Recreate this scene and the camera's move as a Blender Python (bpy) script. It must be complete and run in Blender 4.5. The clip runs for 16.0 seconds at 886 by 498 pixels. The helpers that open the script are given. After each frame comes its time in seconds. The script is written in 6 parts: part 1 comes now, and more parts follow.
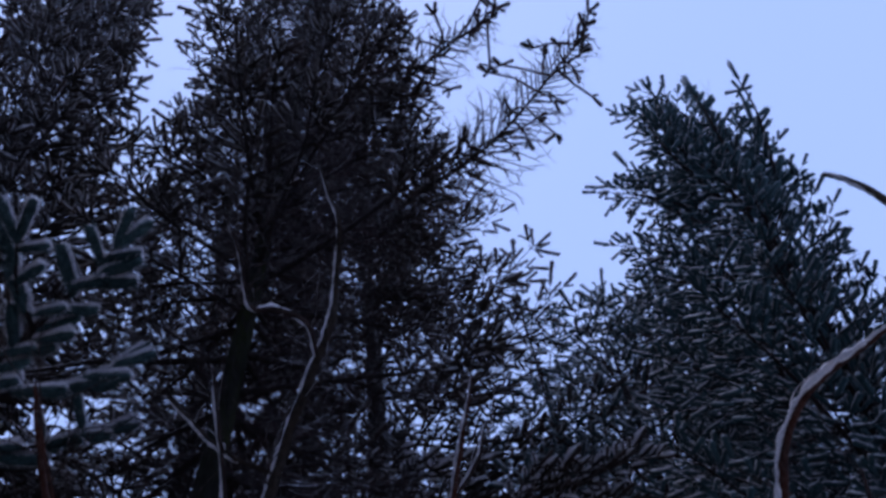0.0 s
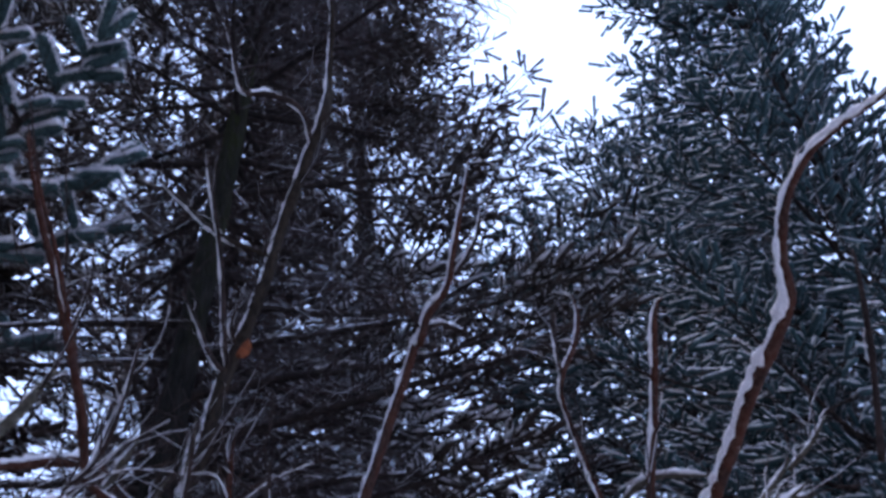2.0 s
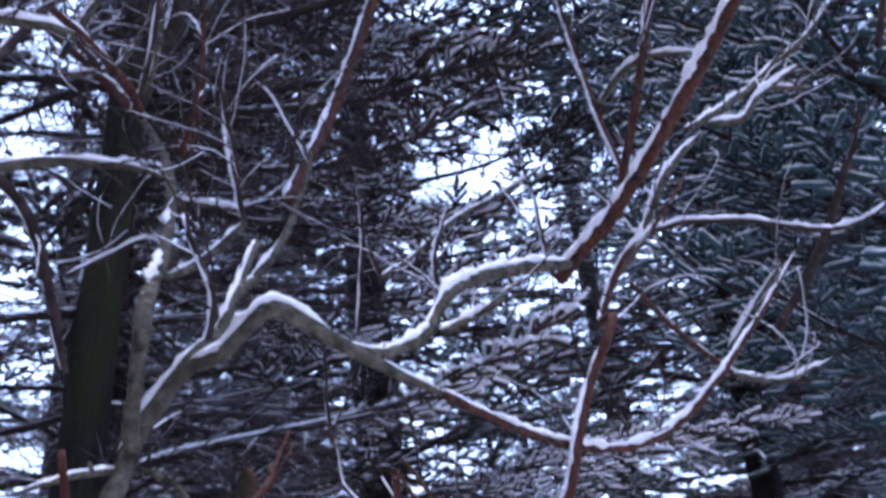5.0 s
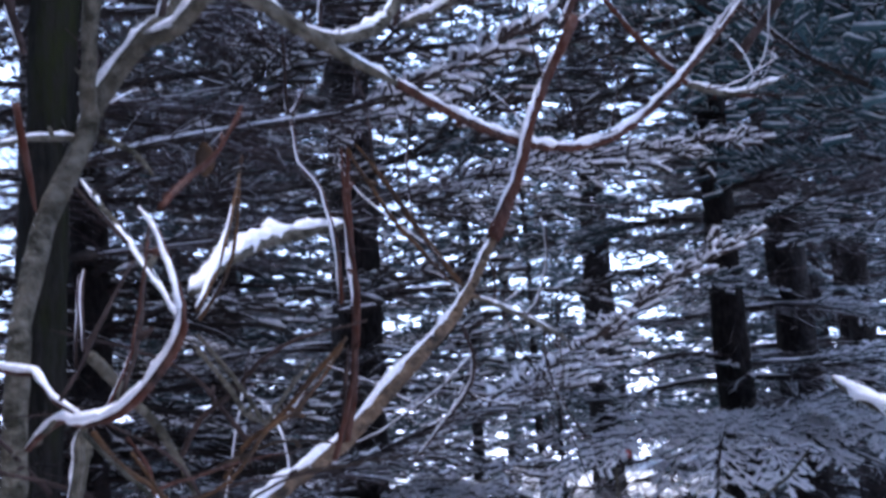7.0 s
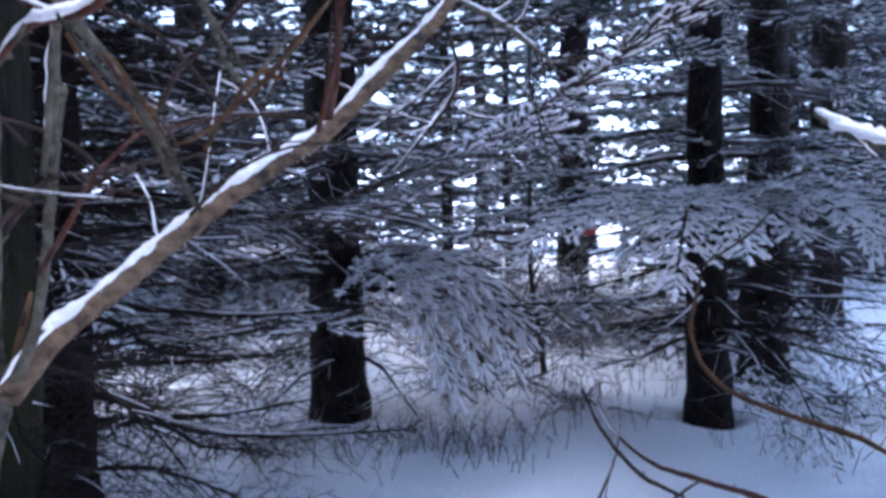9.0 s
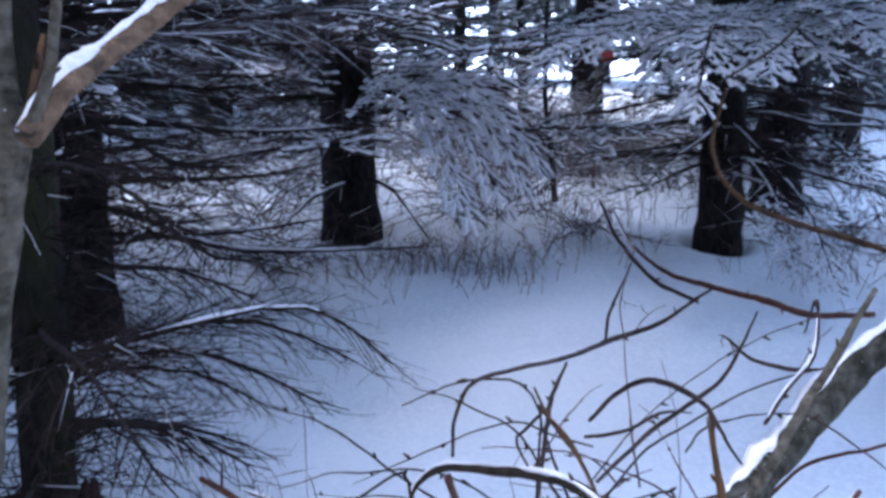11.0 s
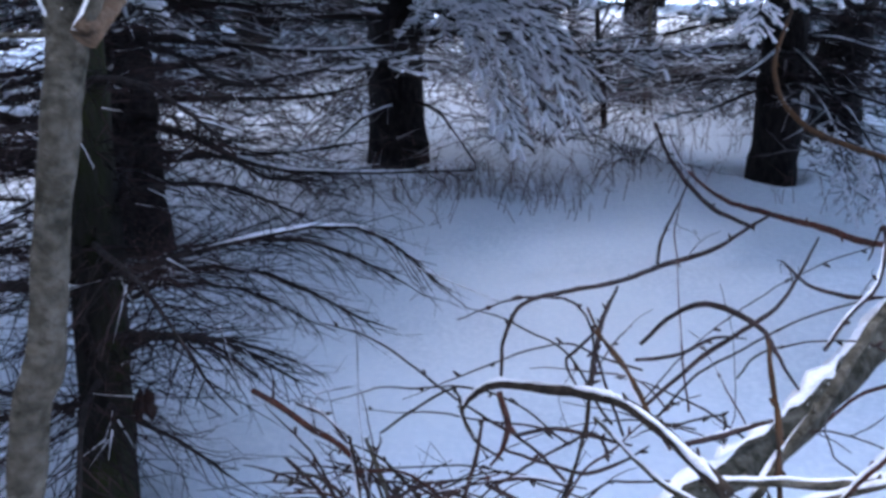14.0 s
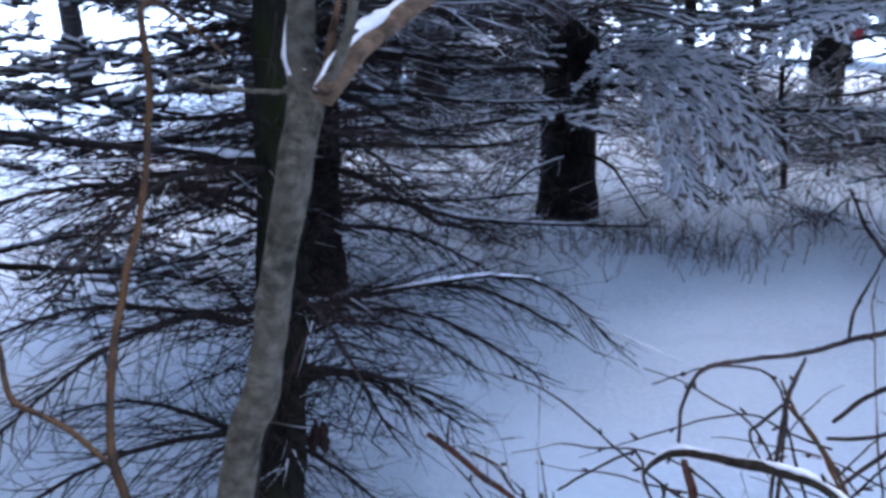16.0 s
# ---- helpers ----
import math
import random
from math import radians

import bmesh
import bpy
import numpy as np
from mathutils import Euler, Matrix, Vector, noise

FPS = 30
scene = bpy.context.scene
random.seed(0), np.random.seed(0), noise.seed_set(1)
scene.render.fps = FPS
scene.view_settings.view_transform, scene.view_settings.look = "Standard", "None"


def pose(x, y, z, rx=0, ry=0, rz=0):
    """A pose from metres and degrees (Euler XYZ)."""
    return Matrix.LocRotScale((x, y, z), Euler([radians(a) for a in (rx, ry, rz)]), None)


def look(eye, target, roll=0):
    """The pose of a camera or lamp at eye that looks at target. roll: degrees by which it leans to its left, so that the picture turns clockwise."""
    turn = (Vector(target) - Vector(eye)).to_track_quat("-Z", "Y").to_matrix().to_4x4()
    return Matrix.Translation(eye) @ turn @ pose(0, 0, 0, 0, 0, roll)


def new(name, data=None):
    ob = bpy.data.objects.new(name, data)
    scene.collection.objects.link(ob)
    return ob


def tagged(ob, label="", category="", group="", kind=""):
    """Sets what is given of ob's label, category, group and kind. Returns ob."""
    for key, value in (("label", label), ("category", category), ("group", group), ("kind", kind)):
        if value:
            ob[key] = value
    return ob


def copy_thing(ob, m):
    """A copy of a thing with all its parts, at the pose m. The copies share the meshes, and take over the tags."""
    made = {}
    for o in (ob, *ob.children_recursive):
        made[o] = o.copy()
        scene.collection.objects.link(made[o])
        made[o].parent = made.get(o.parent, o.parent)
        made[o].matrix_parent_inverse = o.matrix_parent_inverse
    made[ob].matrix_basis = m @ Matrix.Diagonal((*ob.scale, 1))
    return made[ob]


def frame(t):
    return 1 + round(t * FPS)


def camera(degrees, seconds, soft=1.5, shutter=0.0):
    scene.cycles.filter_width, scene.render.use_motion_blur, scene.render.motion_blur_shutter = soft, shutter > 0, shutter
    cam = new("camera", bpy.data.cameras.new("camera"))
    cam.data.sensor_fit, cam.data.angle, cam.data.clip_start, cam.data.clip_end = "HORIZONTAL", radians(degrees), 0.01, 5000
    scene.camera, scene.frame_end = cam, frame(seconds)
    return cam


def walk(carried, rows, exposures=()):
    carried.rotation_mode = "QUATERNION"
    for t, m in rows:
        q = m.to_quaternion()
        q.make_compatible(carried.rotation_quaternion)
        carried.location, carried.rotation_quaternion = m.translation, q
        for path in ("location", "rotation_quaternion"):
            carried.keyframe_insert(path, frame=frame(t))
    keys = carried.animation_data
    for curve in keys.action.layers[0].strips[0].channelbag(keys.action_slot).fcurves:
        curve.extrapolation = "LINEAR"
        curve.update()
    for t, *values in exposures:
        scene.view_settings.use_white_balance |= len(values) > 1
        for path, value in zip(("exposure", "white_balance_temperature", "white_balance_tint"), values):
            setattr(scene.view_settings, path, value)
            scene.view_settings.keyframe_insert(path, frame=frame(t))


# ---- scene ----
cam = camera(52.64, 16.0, soft=3.2, shutter=0.4)
PATH = [
    (0.0, pose(0.116, -0.402, 2.002, 144.30, 5.57, 4.80)),
    (0.5, pose(0.103, -0.371, 1.983, 142.01, 5.50, 4.85)),
    (1.0, pose(0.089, -0.338, 1.961, 139.47, 5.51, 4.50)),
    (1.5, pose(0.081, -0.302, 1.943, 137.34, 5.75, 4.44)),
    (2.0, pose(0.070, -0.262, 1.920, 134.47, 5.87, 3.84)),
    (2.5, pose(0.056, -0.217, 1.889, 131.84, 5.97, 3.53)),
    (3.0, pose(0.043, -0.168, 1.859, 129.05, 5.93, 3.05)),
    (3.5, pose(0.027, -0.112, 1.822, 126.09, 5.70, 2.42)),
    (4.0, pose(0.018, -0.062, 1.796, 123.39, 6.01, 2.01)),
    (4.2, pose(0.009, -0.035, 1.776, 122.08, 6.09, 2.02)),
    (6.3, pose(0.068, -0.092, 1.754, 102.62, 3.91, 1.25)),
    (6.5, pose(0.066, -0.092, 1.743, 101.27, 3.93, 0.84)),
    (7.0, pose(0.053, -0.071, 1.716, 97.08, 3.65, -0.29)),
    (7.5, pose(0.044, -0.068, 1.694, 94.09, 3.41, -0.94)),
    (8.0, pose(0.042, -0.069, 1.666, 91.03, 2.85, -1.46)),
    (8.5, pose(0.040, -0.056, 1.631, 87.44, 2.33, -1.83)),
    (9.0, pose(0.032, -0.045, 1.605, 83.66, 1.83, -2.19)),
    (9.5, pose(0.028, -0.043, 1.580, 80.63, 1.31, -2.55)),
    (10.0, pose(0.018, -0.031, 1.555, 77.48, 1.29, -2.25)),
    (10.2, pose(0.015, -0.032, 1.547, 76.63, 1.27, -2.17)),
    (12.3, pose(0.005, -0.006, 1.509, 68.73, 0.87, -0.19)),
    (12.5, pose(0.004, -0.004, 1.505, 68.29, 0.88, -0.10)),
    (13.0, pose(0.001, 0.000, 1.501, 67.44, 1.08, 0.06)),
    (13.5, pose(-0.001, -0.004, 1.503, 67.62, 1.14, 0.41)),
    (14.0, pose(-0.006, -0.013, 1.509, 68.68, 0.96, 1.45)),
    (14.5, pose(-0.016, -0.021, 1.518, 70.17, 0.73, 3.58)),
    (15.0, pose(-0.030, -0.022, 1.522, 71.20, 0.63, 6.86)),
    (15.5, pose(-0.035, -0.027, 1.523, 71.66, 0.76, 9.43)),
    (16.0, pose(-0.046, -0.030, 1.523, 71.95, 1.12, 12.05)),
]

EXPOSURES = [(0.0, -0.1, 5600, 29), (0.5, -0.1, 5650, 28), (1.0, 0.52, 5850, 22), (2.0, 1.42, 6050, 24), (3.0, 2.22, 6000, 26), (4.2, 2.37, 6000, 26),
             (6.3, 2.24, 5950, 23), (8.0, 2.36, 5900, 19), (9.0, 2.55, 5850, 18), (10.2, 2.6, 5800, 17), (12.3, 2.35, 5750, 15), (14.0, 2.37, 5750, 15), (16.0, 2.38, 5600, 14)]
walk(cam, PATH, EXPOSURES)

# ---- light: an even overcast winter dusk sky, with a faint wide sun ----
world = bpy.data.worlds.new("winter_sky")
scene.world = world
world.use_nodes = True
wn, wl = world.node_tree.nodes, world.node_tree.links
sky = wn.new("ShaderNodeTexSky")
sky.sky_type, sky.sun_disc = "NISHITA", False
sky.sun_elevation, sky.sun_rotation = radians(79), radians(-27)
veil = wn.new("ShaderNodeMixRGB")
veil.inputs[0].default_value = 0.85
veil.inputs[2].default_value = (4.6, 6.4, 9.6, 1)
wl.new(sky.outputs[0], veil.inputs[1])
wl.new(veil.outputs[0], wn["Background"].inputs[0])
wn["Background"].inputs[1].default_value = 0.11
sun = new("sun", bpy.data.lights.new("sun", "SUN"))
sun.data.energy, sun.data.angle, sun.data.color = 1.3, radians(40), (1.0, 0.95, 0.9)
sun.matrix_world = look((-1.5, 5, 18), (0, 2, 0))


# ---- materials ----
def material(name, base, rough=0.8, second=None, scale=20.0, fine=None, fine_scale=120.0, bump=0.3, bump_scale=60.0, stretch=1.0, vary=0.0, frost=0.0):
    """A procedural surface: base mixed with a second colour in patches and a third in grain, with a bump."""
    m = bpy.data.materials.new(name)
    m.use_nodes = True
    n, l = m.node_tree.nodes, m.node_tree.links
    b = n["Principled BSDF"]
    b.inputs["Roughness"].default_value = rough
    b.inputs["Specular IOR Level"].default_value = 0.15
    co = n.new("ShaderNodeTexCoord")
    mp = n.new("ShaderNodeMapping")
    mp.inputs["Scale"].default_value = (1, 1, stretch)
    l.new(co.outputs["Object"], mp.inputs[0])
    colour = n.new("ShaderNodeRGB")
    colour.outputs[0].default_value = (*base, 1)
    out = colour.outputs[0]
    for col, sc, lo, hi in ((second, scale, 0.45, 0.62), (fine, fine_scale, 0.4, 0.7)):
        if col:
            t = n.new("ShaderNodeTexNoise")
            t.inputs["Scale"].default_value, t.inputs["Detail"].default_value = sc, 5
            l.new(mp.outputs[0], t.inputs["Vector"])
            r = n.new("ShaderNodeMapRange")
            r.inputs[1].default_value, r.inputs[2].default_value = lo, hi
            l.new(t.outputs[0], r.inputs[0])
            x = n.new("ShaderNodeMixRGB")
            x.inputs[2].default_value = (*col, 1)
            l.new(r.outputs[0], x.inputs[0])
            l.new(out, x.inputs[1])
            out = x.outputs[0]
    if vary:
        g = n.new("ShaderNodeNewGeometry")
        r = n.new("ShaderNodeMapRange")
        r.inputs[3].default_value, r.inputs[4].default_value = 1 - vary, 1 + vary
        l.new(g.outputs["Random Per Island"], r.inputs[0])
        x = n.new("ShaderNodeHueSaturation")
        l.new(r.outputs[0], x.inputs["Value"])
        l.new(out, x.inputs["Color"])
        out = x.outputs[0]
    if frost:
        g = n.new("ShaderNodeNewGeometry")
        z = n.new("ShaderNodeSeparateXYZ")
        l.new(g.outputs["Normal"], z.inputs[0])
        t = n.new("ShaderNodeTexNoise")
        t.inputs["Scale"].default_value, t.inputs["Detail"].default_value = 26, 3
        l.new(co.outputs["Object"], t.inputs["Vector"])
        a = n.new("ShaderNodeMath")
        a.operation = "MULTIPLY_ADD"
        a.inputs[1].default_value = 1.6
        l.new(t.outputs[0], a.inputs[0])
        l.new(z.outputs[2], a.inputs[2])
        r = n.new("ShaderNodeMapRange")
        r.inputs[1].default_value, r.inputs[2].default_value, r.inputs[4].default_value = 0.75, 1.7, frost
        l.new(a.outputs[0], r.inputs[0])
        x = n.new("ShaderNodeMixRGB")
        x.inputs[2].default_value = (0.8, 0.81, 0.84, 1)
        l.new(r.outputs[0], x.inputs[0])
        l.new(out, x.inputs[1])
        out = x.outputs[0]
    l.new(out, b.inputs["Base Color"])
    if bump:
        t = n.new("ShaderNodeTexNoise")
        t.inputs["Scale"].default_value, t.inputs["Detail"].default_value = bump_scale, 6
        l.new(mp.outputs[0], t.inputs["Vector"])
        u = n.new("ShaderNodeBump")
        u.inputs["Strength"].default_value, u.inputs["Distance"].default_value = bump, 0.02
        l.new(t.outputs[0], u.inputs["Height"])
        l.new(u.outputs[0], b.inputs["Normal"])
    return m


M_SNOW_GROUND = material("snow_ground", (0.80, 0.82, 0.86), 0.75, (0.72, 0.74, 0.78), 1.2, (0.86, 0.87, 0.9), 45, 0.35, 26)
M_SNOW = material("snow_clinging", (0.88, 0.86, 0.89), 0.8, (0.78, 0.76, 0.8), 30, None, 100, 0.4, 150)
M_BARK = material("spruce_bark", (0.012, 0.0095, 0.009), 0.95, (0.006, 0.005, 0.005), 9, (0.028, 0.022, 0.02), 45, 0.9, 40, 0.4)
M_MOSS = material("mossy_spruce_bark", (0.009, 0.008, 0.0065), 0.95, (0.024, 0.027, 0.008), 7, (0.024, 0.02, 0.017), 50, 1.0, 45, 0.3)
M_LIMB = material("spruce_limb_bark", (0.022, 0.017, 0.016), 0.95, (0.04, 0.031, 0.028), 30, None, 0, 0.5, 80)
M_TWIG = material("dead_spruce_twig", (0.03, 0.019, 0.0185), 0.95, (0.064, 0.04, 0.038), 14, None, 0, 0.0, 80, 1, 0.3, 0.42)
# unrimed copy of the dead twig, coloured darker for shade low down
M_SHADETWIG = material("shaded_dead_twig", (0.013, 0.0095, 0.009), 0.95, (0.042, 0.026, 0.024), 9, None, 0, 0.0, 80, 1, 0.4)
M_NEEDLE = material("spruce_needles", (0.02, 0.044, 0.047), 0.7, (0.034, 0.062, 0.064), 3, None, 0, 0.0, 80, 1, 0.35, 0.4)
M_TANBARK = material("tan_shrub_bark", (0.12, 0.078, 0.05), 0.9, (0.035, 0.028, 0.022), 16, (0.2, 0.13, 0.085), 50, 0.7, 70, 1.5)
M_BLUENEEDLE = material("blue_green_spruce_needles", (0.027, 0.06, 0.066), 0.75, (0.046, 0.088, 0.096), 4, None, 0, 0.0, 80, 1, 0.4, 0.5)
M_OLDNEEDLE = material("dark_brown_spruce_needles", (0.034, 0.026, 0.021), 0.75, (0.05, 0.034, 0.029), 3, None, 0, 0.0, 80, 1, 0.35, 0.35)
M_FROST = material("frosted_spruce_needles", (0.045, 0.085, 0.085), 0.85, (0.025, 0.05, 0.05), 22, (0.1, 0.16, 0.16), 70, 0.0, 80, 1, 0.35, 0.6)
M_GREYBARK = material("grey_shrub_bark", (0.075, 0.064, 0.047), 0.9, (0.032, 0.029, 0.02), 16, (0.15, 0.132, 0.105), 60, 0.8, 80, 1.2)
M_REDBARK = material("red_brown_shrub_bark", (0.062, 0.019, 0.011), 0.8, (0.02, 0.011, 0.01), 30, (0.1, 0.05, 0.038), 120, 0.3, 90, 0.5)
M_BROWNBARK = material("dark_brown_shrub_bark", (0.032, 0.023, 0.018), 0.9, (0.018, 0.014, 0.012), 25, (0.06, 0.045, 0.034), 90, 0.5, 70, 0.5)
M_OLDBARK = material("grey_green_limb_bark", (0.028, 0.027, 0.02), 0.94, (0.014, 0.015, 0.01), 18, (0.085, 0.08, 0.068), 70, 0.7, 60, 0.6)
M_DARKTWIG = material("dark_shrub_twig", (0.03, 0.02, 0.018), 0.85, (0.065, 0.043, 0.038), 30, None, 0, 0.3, 90)
M_YELLOW = material("ochre_shrub_twig", (0.085, 0.044, 0.021), 0.8, (0.04, 0.025, 0.017), 30, None, 0, 0.3, 90)
M_LEAF = material("dead_leaf", (0.26, 0.07, 0.025), 0.75, (0.15, 0.045, 0.02), 60, None, 0, 0.3, 90)
M_DEADLEAF = material("withered_leaf", (0.024, 0.012, 0.009), 0.9, (0.013, 0.008, 0.007), 60, None, 0, 0.3, 90)
M_GRASS = material("dry_grass", (0.15, 0.085, 0.07), 0.85, (0.1, 0.06, 0.055), 20, None, 0, 0.0, 90, 1, 0.3)
M_RIBBON = material("red_ribbon", (0.6, 0.1, 0.09), 0.6, (0.5, 0.08, 0.07), 20, None, 0, 0.1, 90)


# ---- mesh helpers ----
class Soup:
    """Triangles gathered as arrays, then linked as one mesh object."""

    def __init__(self):
        self.v, self.f, self.n = [], [], 0

    def add(self, v, f):
        self.v.append(np.asarray(v, np.float32))
        self.f.append(np.asarray(f, np.int32) + self.n)
        self.n += len(v)

    def link(self, name, mat, parent=None, label="", smooth=True):
        me = bpy.data.meshes.new(name)
        if self.n:
            v, f = np.concatenate(self.v), np.concatenate(self.f)
            me.vertices.add(len(v))
            me.vertices.foreach_set("co", v.ravel())
            me.loops.add(f.size)
            me.loops.foreach_set("vertex_index", f.ravel())
            me.polygons.add(len(f))
            me.polygons.foreach_set("loop_start", np.arange(0, f.size, 3, dtype=np.int32))
            me.polygons.foreach_set("use_smooth", np.full(len(f), smooth))
            me.update(calc_edges=True)
            me.validate()
        me.materials.append(mat)
        ob = new(name, me)
        if parent is not None:
            ob.parent = parent
        if label:
            tagged(ob, label)
        return ob


def unit(v):
    v = np.asarray(v, float)
    return v / max(np.linalg.norm(v), 1e-9)


def smooth_path(knots, step):
    """A Catmull-Rom curve through rows of x, y, z, radius, sampled about every step metres."""
    k = np.asarray(knots, float)
    k = np.vstack([2 * k[0] - k[1], k, 2 * k[-1] - k[-2]])
    out = []
    for i in range(1, len(k) - 2):
        n = max(2, int(np.linalg.norm(k[i + 1, :3] - k[i, :3]) / step))
        t = np.linspace(0, 1, n, endpoint=False)[:, None]
        a, b, c, d = k[i - 1], k[i], k[i + 1], k[i + 2]
        out.append(0.5 * (2 * b + (c - a) * t + (2 * a - 5 * b + 4 * c - d) * t ** 2 + (3 * b - a - 3 * c + d) * t ** 3))
    out.append(k[-2:-1])
    p = np.vstack(out)
    p[:, 3] = np.maximum(p[:, 3], 0.0008)
    return p[:, :3], p[:, 3]


def tube(soup, pts, radii, sides=5, wobble=0.0, rng=None, flat=1.0):
    """A closed round tube along pts."""
    pts, radii = np.asarray(pts, float), np.asarray(radii, float)
    n = len(pts)
    tan = np.gradient(pts, axis=0)
    tan /= np.maximum(np.linalg.norm(tan, axis=1, keepdims=True), 1e-9)
    ref = np.array([0.0, 0.0, 1.0]) if abs(tan[:, 2]).mean() < 0.8 else np.array([1.0, 0.0, 0.0])
    side = np.cross(tan, ref)
    side /= np.maximum(np.linalg.norm(side, axis=1, keepdims=True), 1e-9)
    up = np.cross(side, tan)
    a = np.linspace(0, 2 * np.pi, sides, endpoint=False)
    r = np.repeat(radii[:, None], sides, 1)
    if wobble:
        r = r * (1 + wobble * rng.standard_normal((n, sides)))
    ring = pts[:, None] + r[..., None] * (np.cos(a)[None, :, None] * side[:, None] + flat * np.sin(a)[None, :, None] * up[:, None])
    v = np.vstack([ring.reshape(-1, 3), pts[:1], pts[-1:]])
    i, j = np.meshgrid(np.arange(n - 1), np.arange(sides), indexing="ij")
    q = (i * sides + j).ravel(), (i * sides + (j + 1) % sides).ravel(), ((i + 1) * sides + (j + 1) % sides).ravel(), ((i + 1) * sides + j).ravel()
    e = np.arange(sides)
    f = np.vstack([np.stack([q[0], q[1], q[2]], 1), np.stack([q[0], q[2], q[3]], 1),
                   np.stack([(e + 1) % sides, e, np.full(sides, n * sides)], 1),
                   np.stack([(n - 1) * sides + e, (n - 1) * sides + (e + 1) % sides, np.full(sides, n * sides + 1)], 1)])
    soup.add(v, f)


def spindle(rng, rings, sides, profile, squash=1.0, lift=0.0, wobble=0.2):
    v, f = [(0, 0, lift)], []
    for i in range(rings):
        y, r = profile[i]
        for j in range(sides):
            a = 2 * math.pi * j / sides + i * 0.5
            k = r * (1 + wobble * rng.uniform(-1, 1))
            v.append((k * math.cos(a), y + rng.uniform(-0.03, 0.03), lift + squash * k * math.sin(a)))
    v.append((0, 1, lift))
    for j in range(sides):
        f.append((0, 1 + (j + 1) % sides, 1 + j))
        f.append((len(v) - 1, len(v) - 1 - sides + j, len(v) - 1 - sides + (j + 1) % sides))
        for i in range(rings - 1):
            a, b = 1 + i * sides + j, 1 + i * sides + (j + 1) % sides
            f += [(a, b, b + sides), (a, b + sides, a + sides)]
    return v, f


def shoot_templates(rng, needles, core=True, reach=0.1):
    """One blunt needled shoot and the frost and snow that lie on it, a unit long along y."""
    if core:
        v, f = spindle(rng, 2, 4, ((0.06, 0.08), (0.93, 0.11))) if needles < 60 else spindle(rng, 4, 9, ((0.03, 0.04), (0.25, 0.08), (0.75, 0.1), (0.95, 0.07)), 1, 0, 0.15)
        sv, sf = spindle(rng, 2, 5, ((0.1, 0.1), (0.9, 0.13)), 0.65, 0.09, 0.35)
    else:
        v, f = spindle(rng, 2, 3, ((0.06, 0.07), (0.92, 0.11)))
        sv, sf = spindle(rng, 1, 4, ((0.6, 0.12),), 0.5, 0.11, 0.4)
    for i in range(needles):
        y, a = (i + 0.5) / needles * 0.95, i * 2.4 + rng.uniform(-0.3, 0.3)
        d = np.array((math.cos(a), 0, math.sin(a)))
        s = np.array((-math.sin(a), 0, math.cos(a))) * (0.016 if needles > 60 else 0.03 if core else 0.06)
        b = d * (0.04 if needles < 60 else 0.09) + np.array((0, y, 0))
        tip = b + d * (reach + rng.uniform(0.0, 0.06)) + np.array((0, rng.uniform(0.05, 0.14), 0))
        for vv, ff, up in ((v, f, 0), (sv, sf, 0.02)):
            if (d[2] > rng.uniform(-0.6, 0.4)) != bool(up) if needles > 60 else up and (not core or d[2] < 0.1):
                continue
            k = len(vv)
            o = np.array((0, 0, up))
            vv += [tuple(b - s + o), tuple(b + s + o), tuple(tip + o)]
            ff.append((k, k + 1, k + 2))
    return (np.array(v), np.array(f)), (np.array(sv), np.array(sf))


RNG = np.random.default_rng(7)
SHOOTS = [shoot_templates(RNG, 11, True, 0.11) for _ in range(4)]
DENSE = [shoot_templates(RNG, 260, True, 0.06) for _ in range(3)]
FAR_SHOOTS = [shoot_templates(RNG, 6, False, 0.12) for _ in range(4)]


def spike(soup, p, q, r):
    """A fine twig: a slender three-sided spike."""
    t = unit(q - p)
    a = unit(np.cross(t, (0.3, 0.5, 0.8)))
    b = np.cross(t, a)
    soup.add([p + r * a, p - r * 0.5 * a + r * 0.87 * b, p - r * 0.5 * a - r * 0.87 * b, q], [(0, 1, 3), (1, 2, 3), (2, 0, 3)])


def scatter(soup, template, org, direction, length, fat):
    """Copies of a template laid along directions."""
    if not len(org):
        return
    v, f = template
    y = direction / np.linalg.norm(direction, axis=1, keepdims=True)
    x = np.cross(y, (0.0, 0.0, 1.0))
    n = np.linalg.norm(x, axis=1, keepdims=True)
    x = np.where(n < 1e-3, (1.0, 0, 0), x / np.maximum(n, 1e-6))
    z = np.cross(x, y)
    L, W = length[:, None, None], (length * fat)[:, None, None]
    p = org[:, None] + v[None, :, 1:2] * L * y[:, None] + v[None, :, 0:1] * W * x[:, None] + v[None, :, 2:3] * W * z[:, None]
    k = len(v)
    soup.add(p.reshape(-1, 3), (f[None] + (np.arange(len(org)) * k)[:, None, None]).reshape(-1, 3))


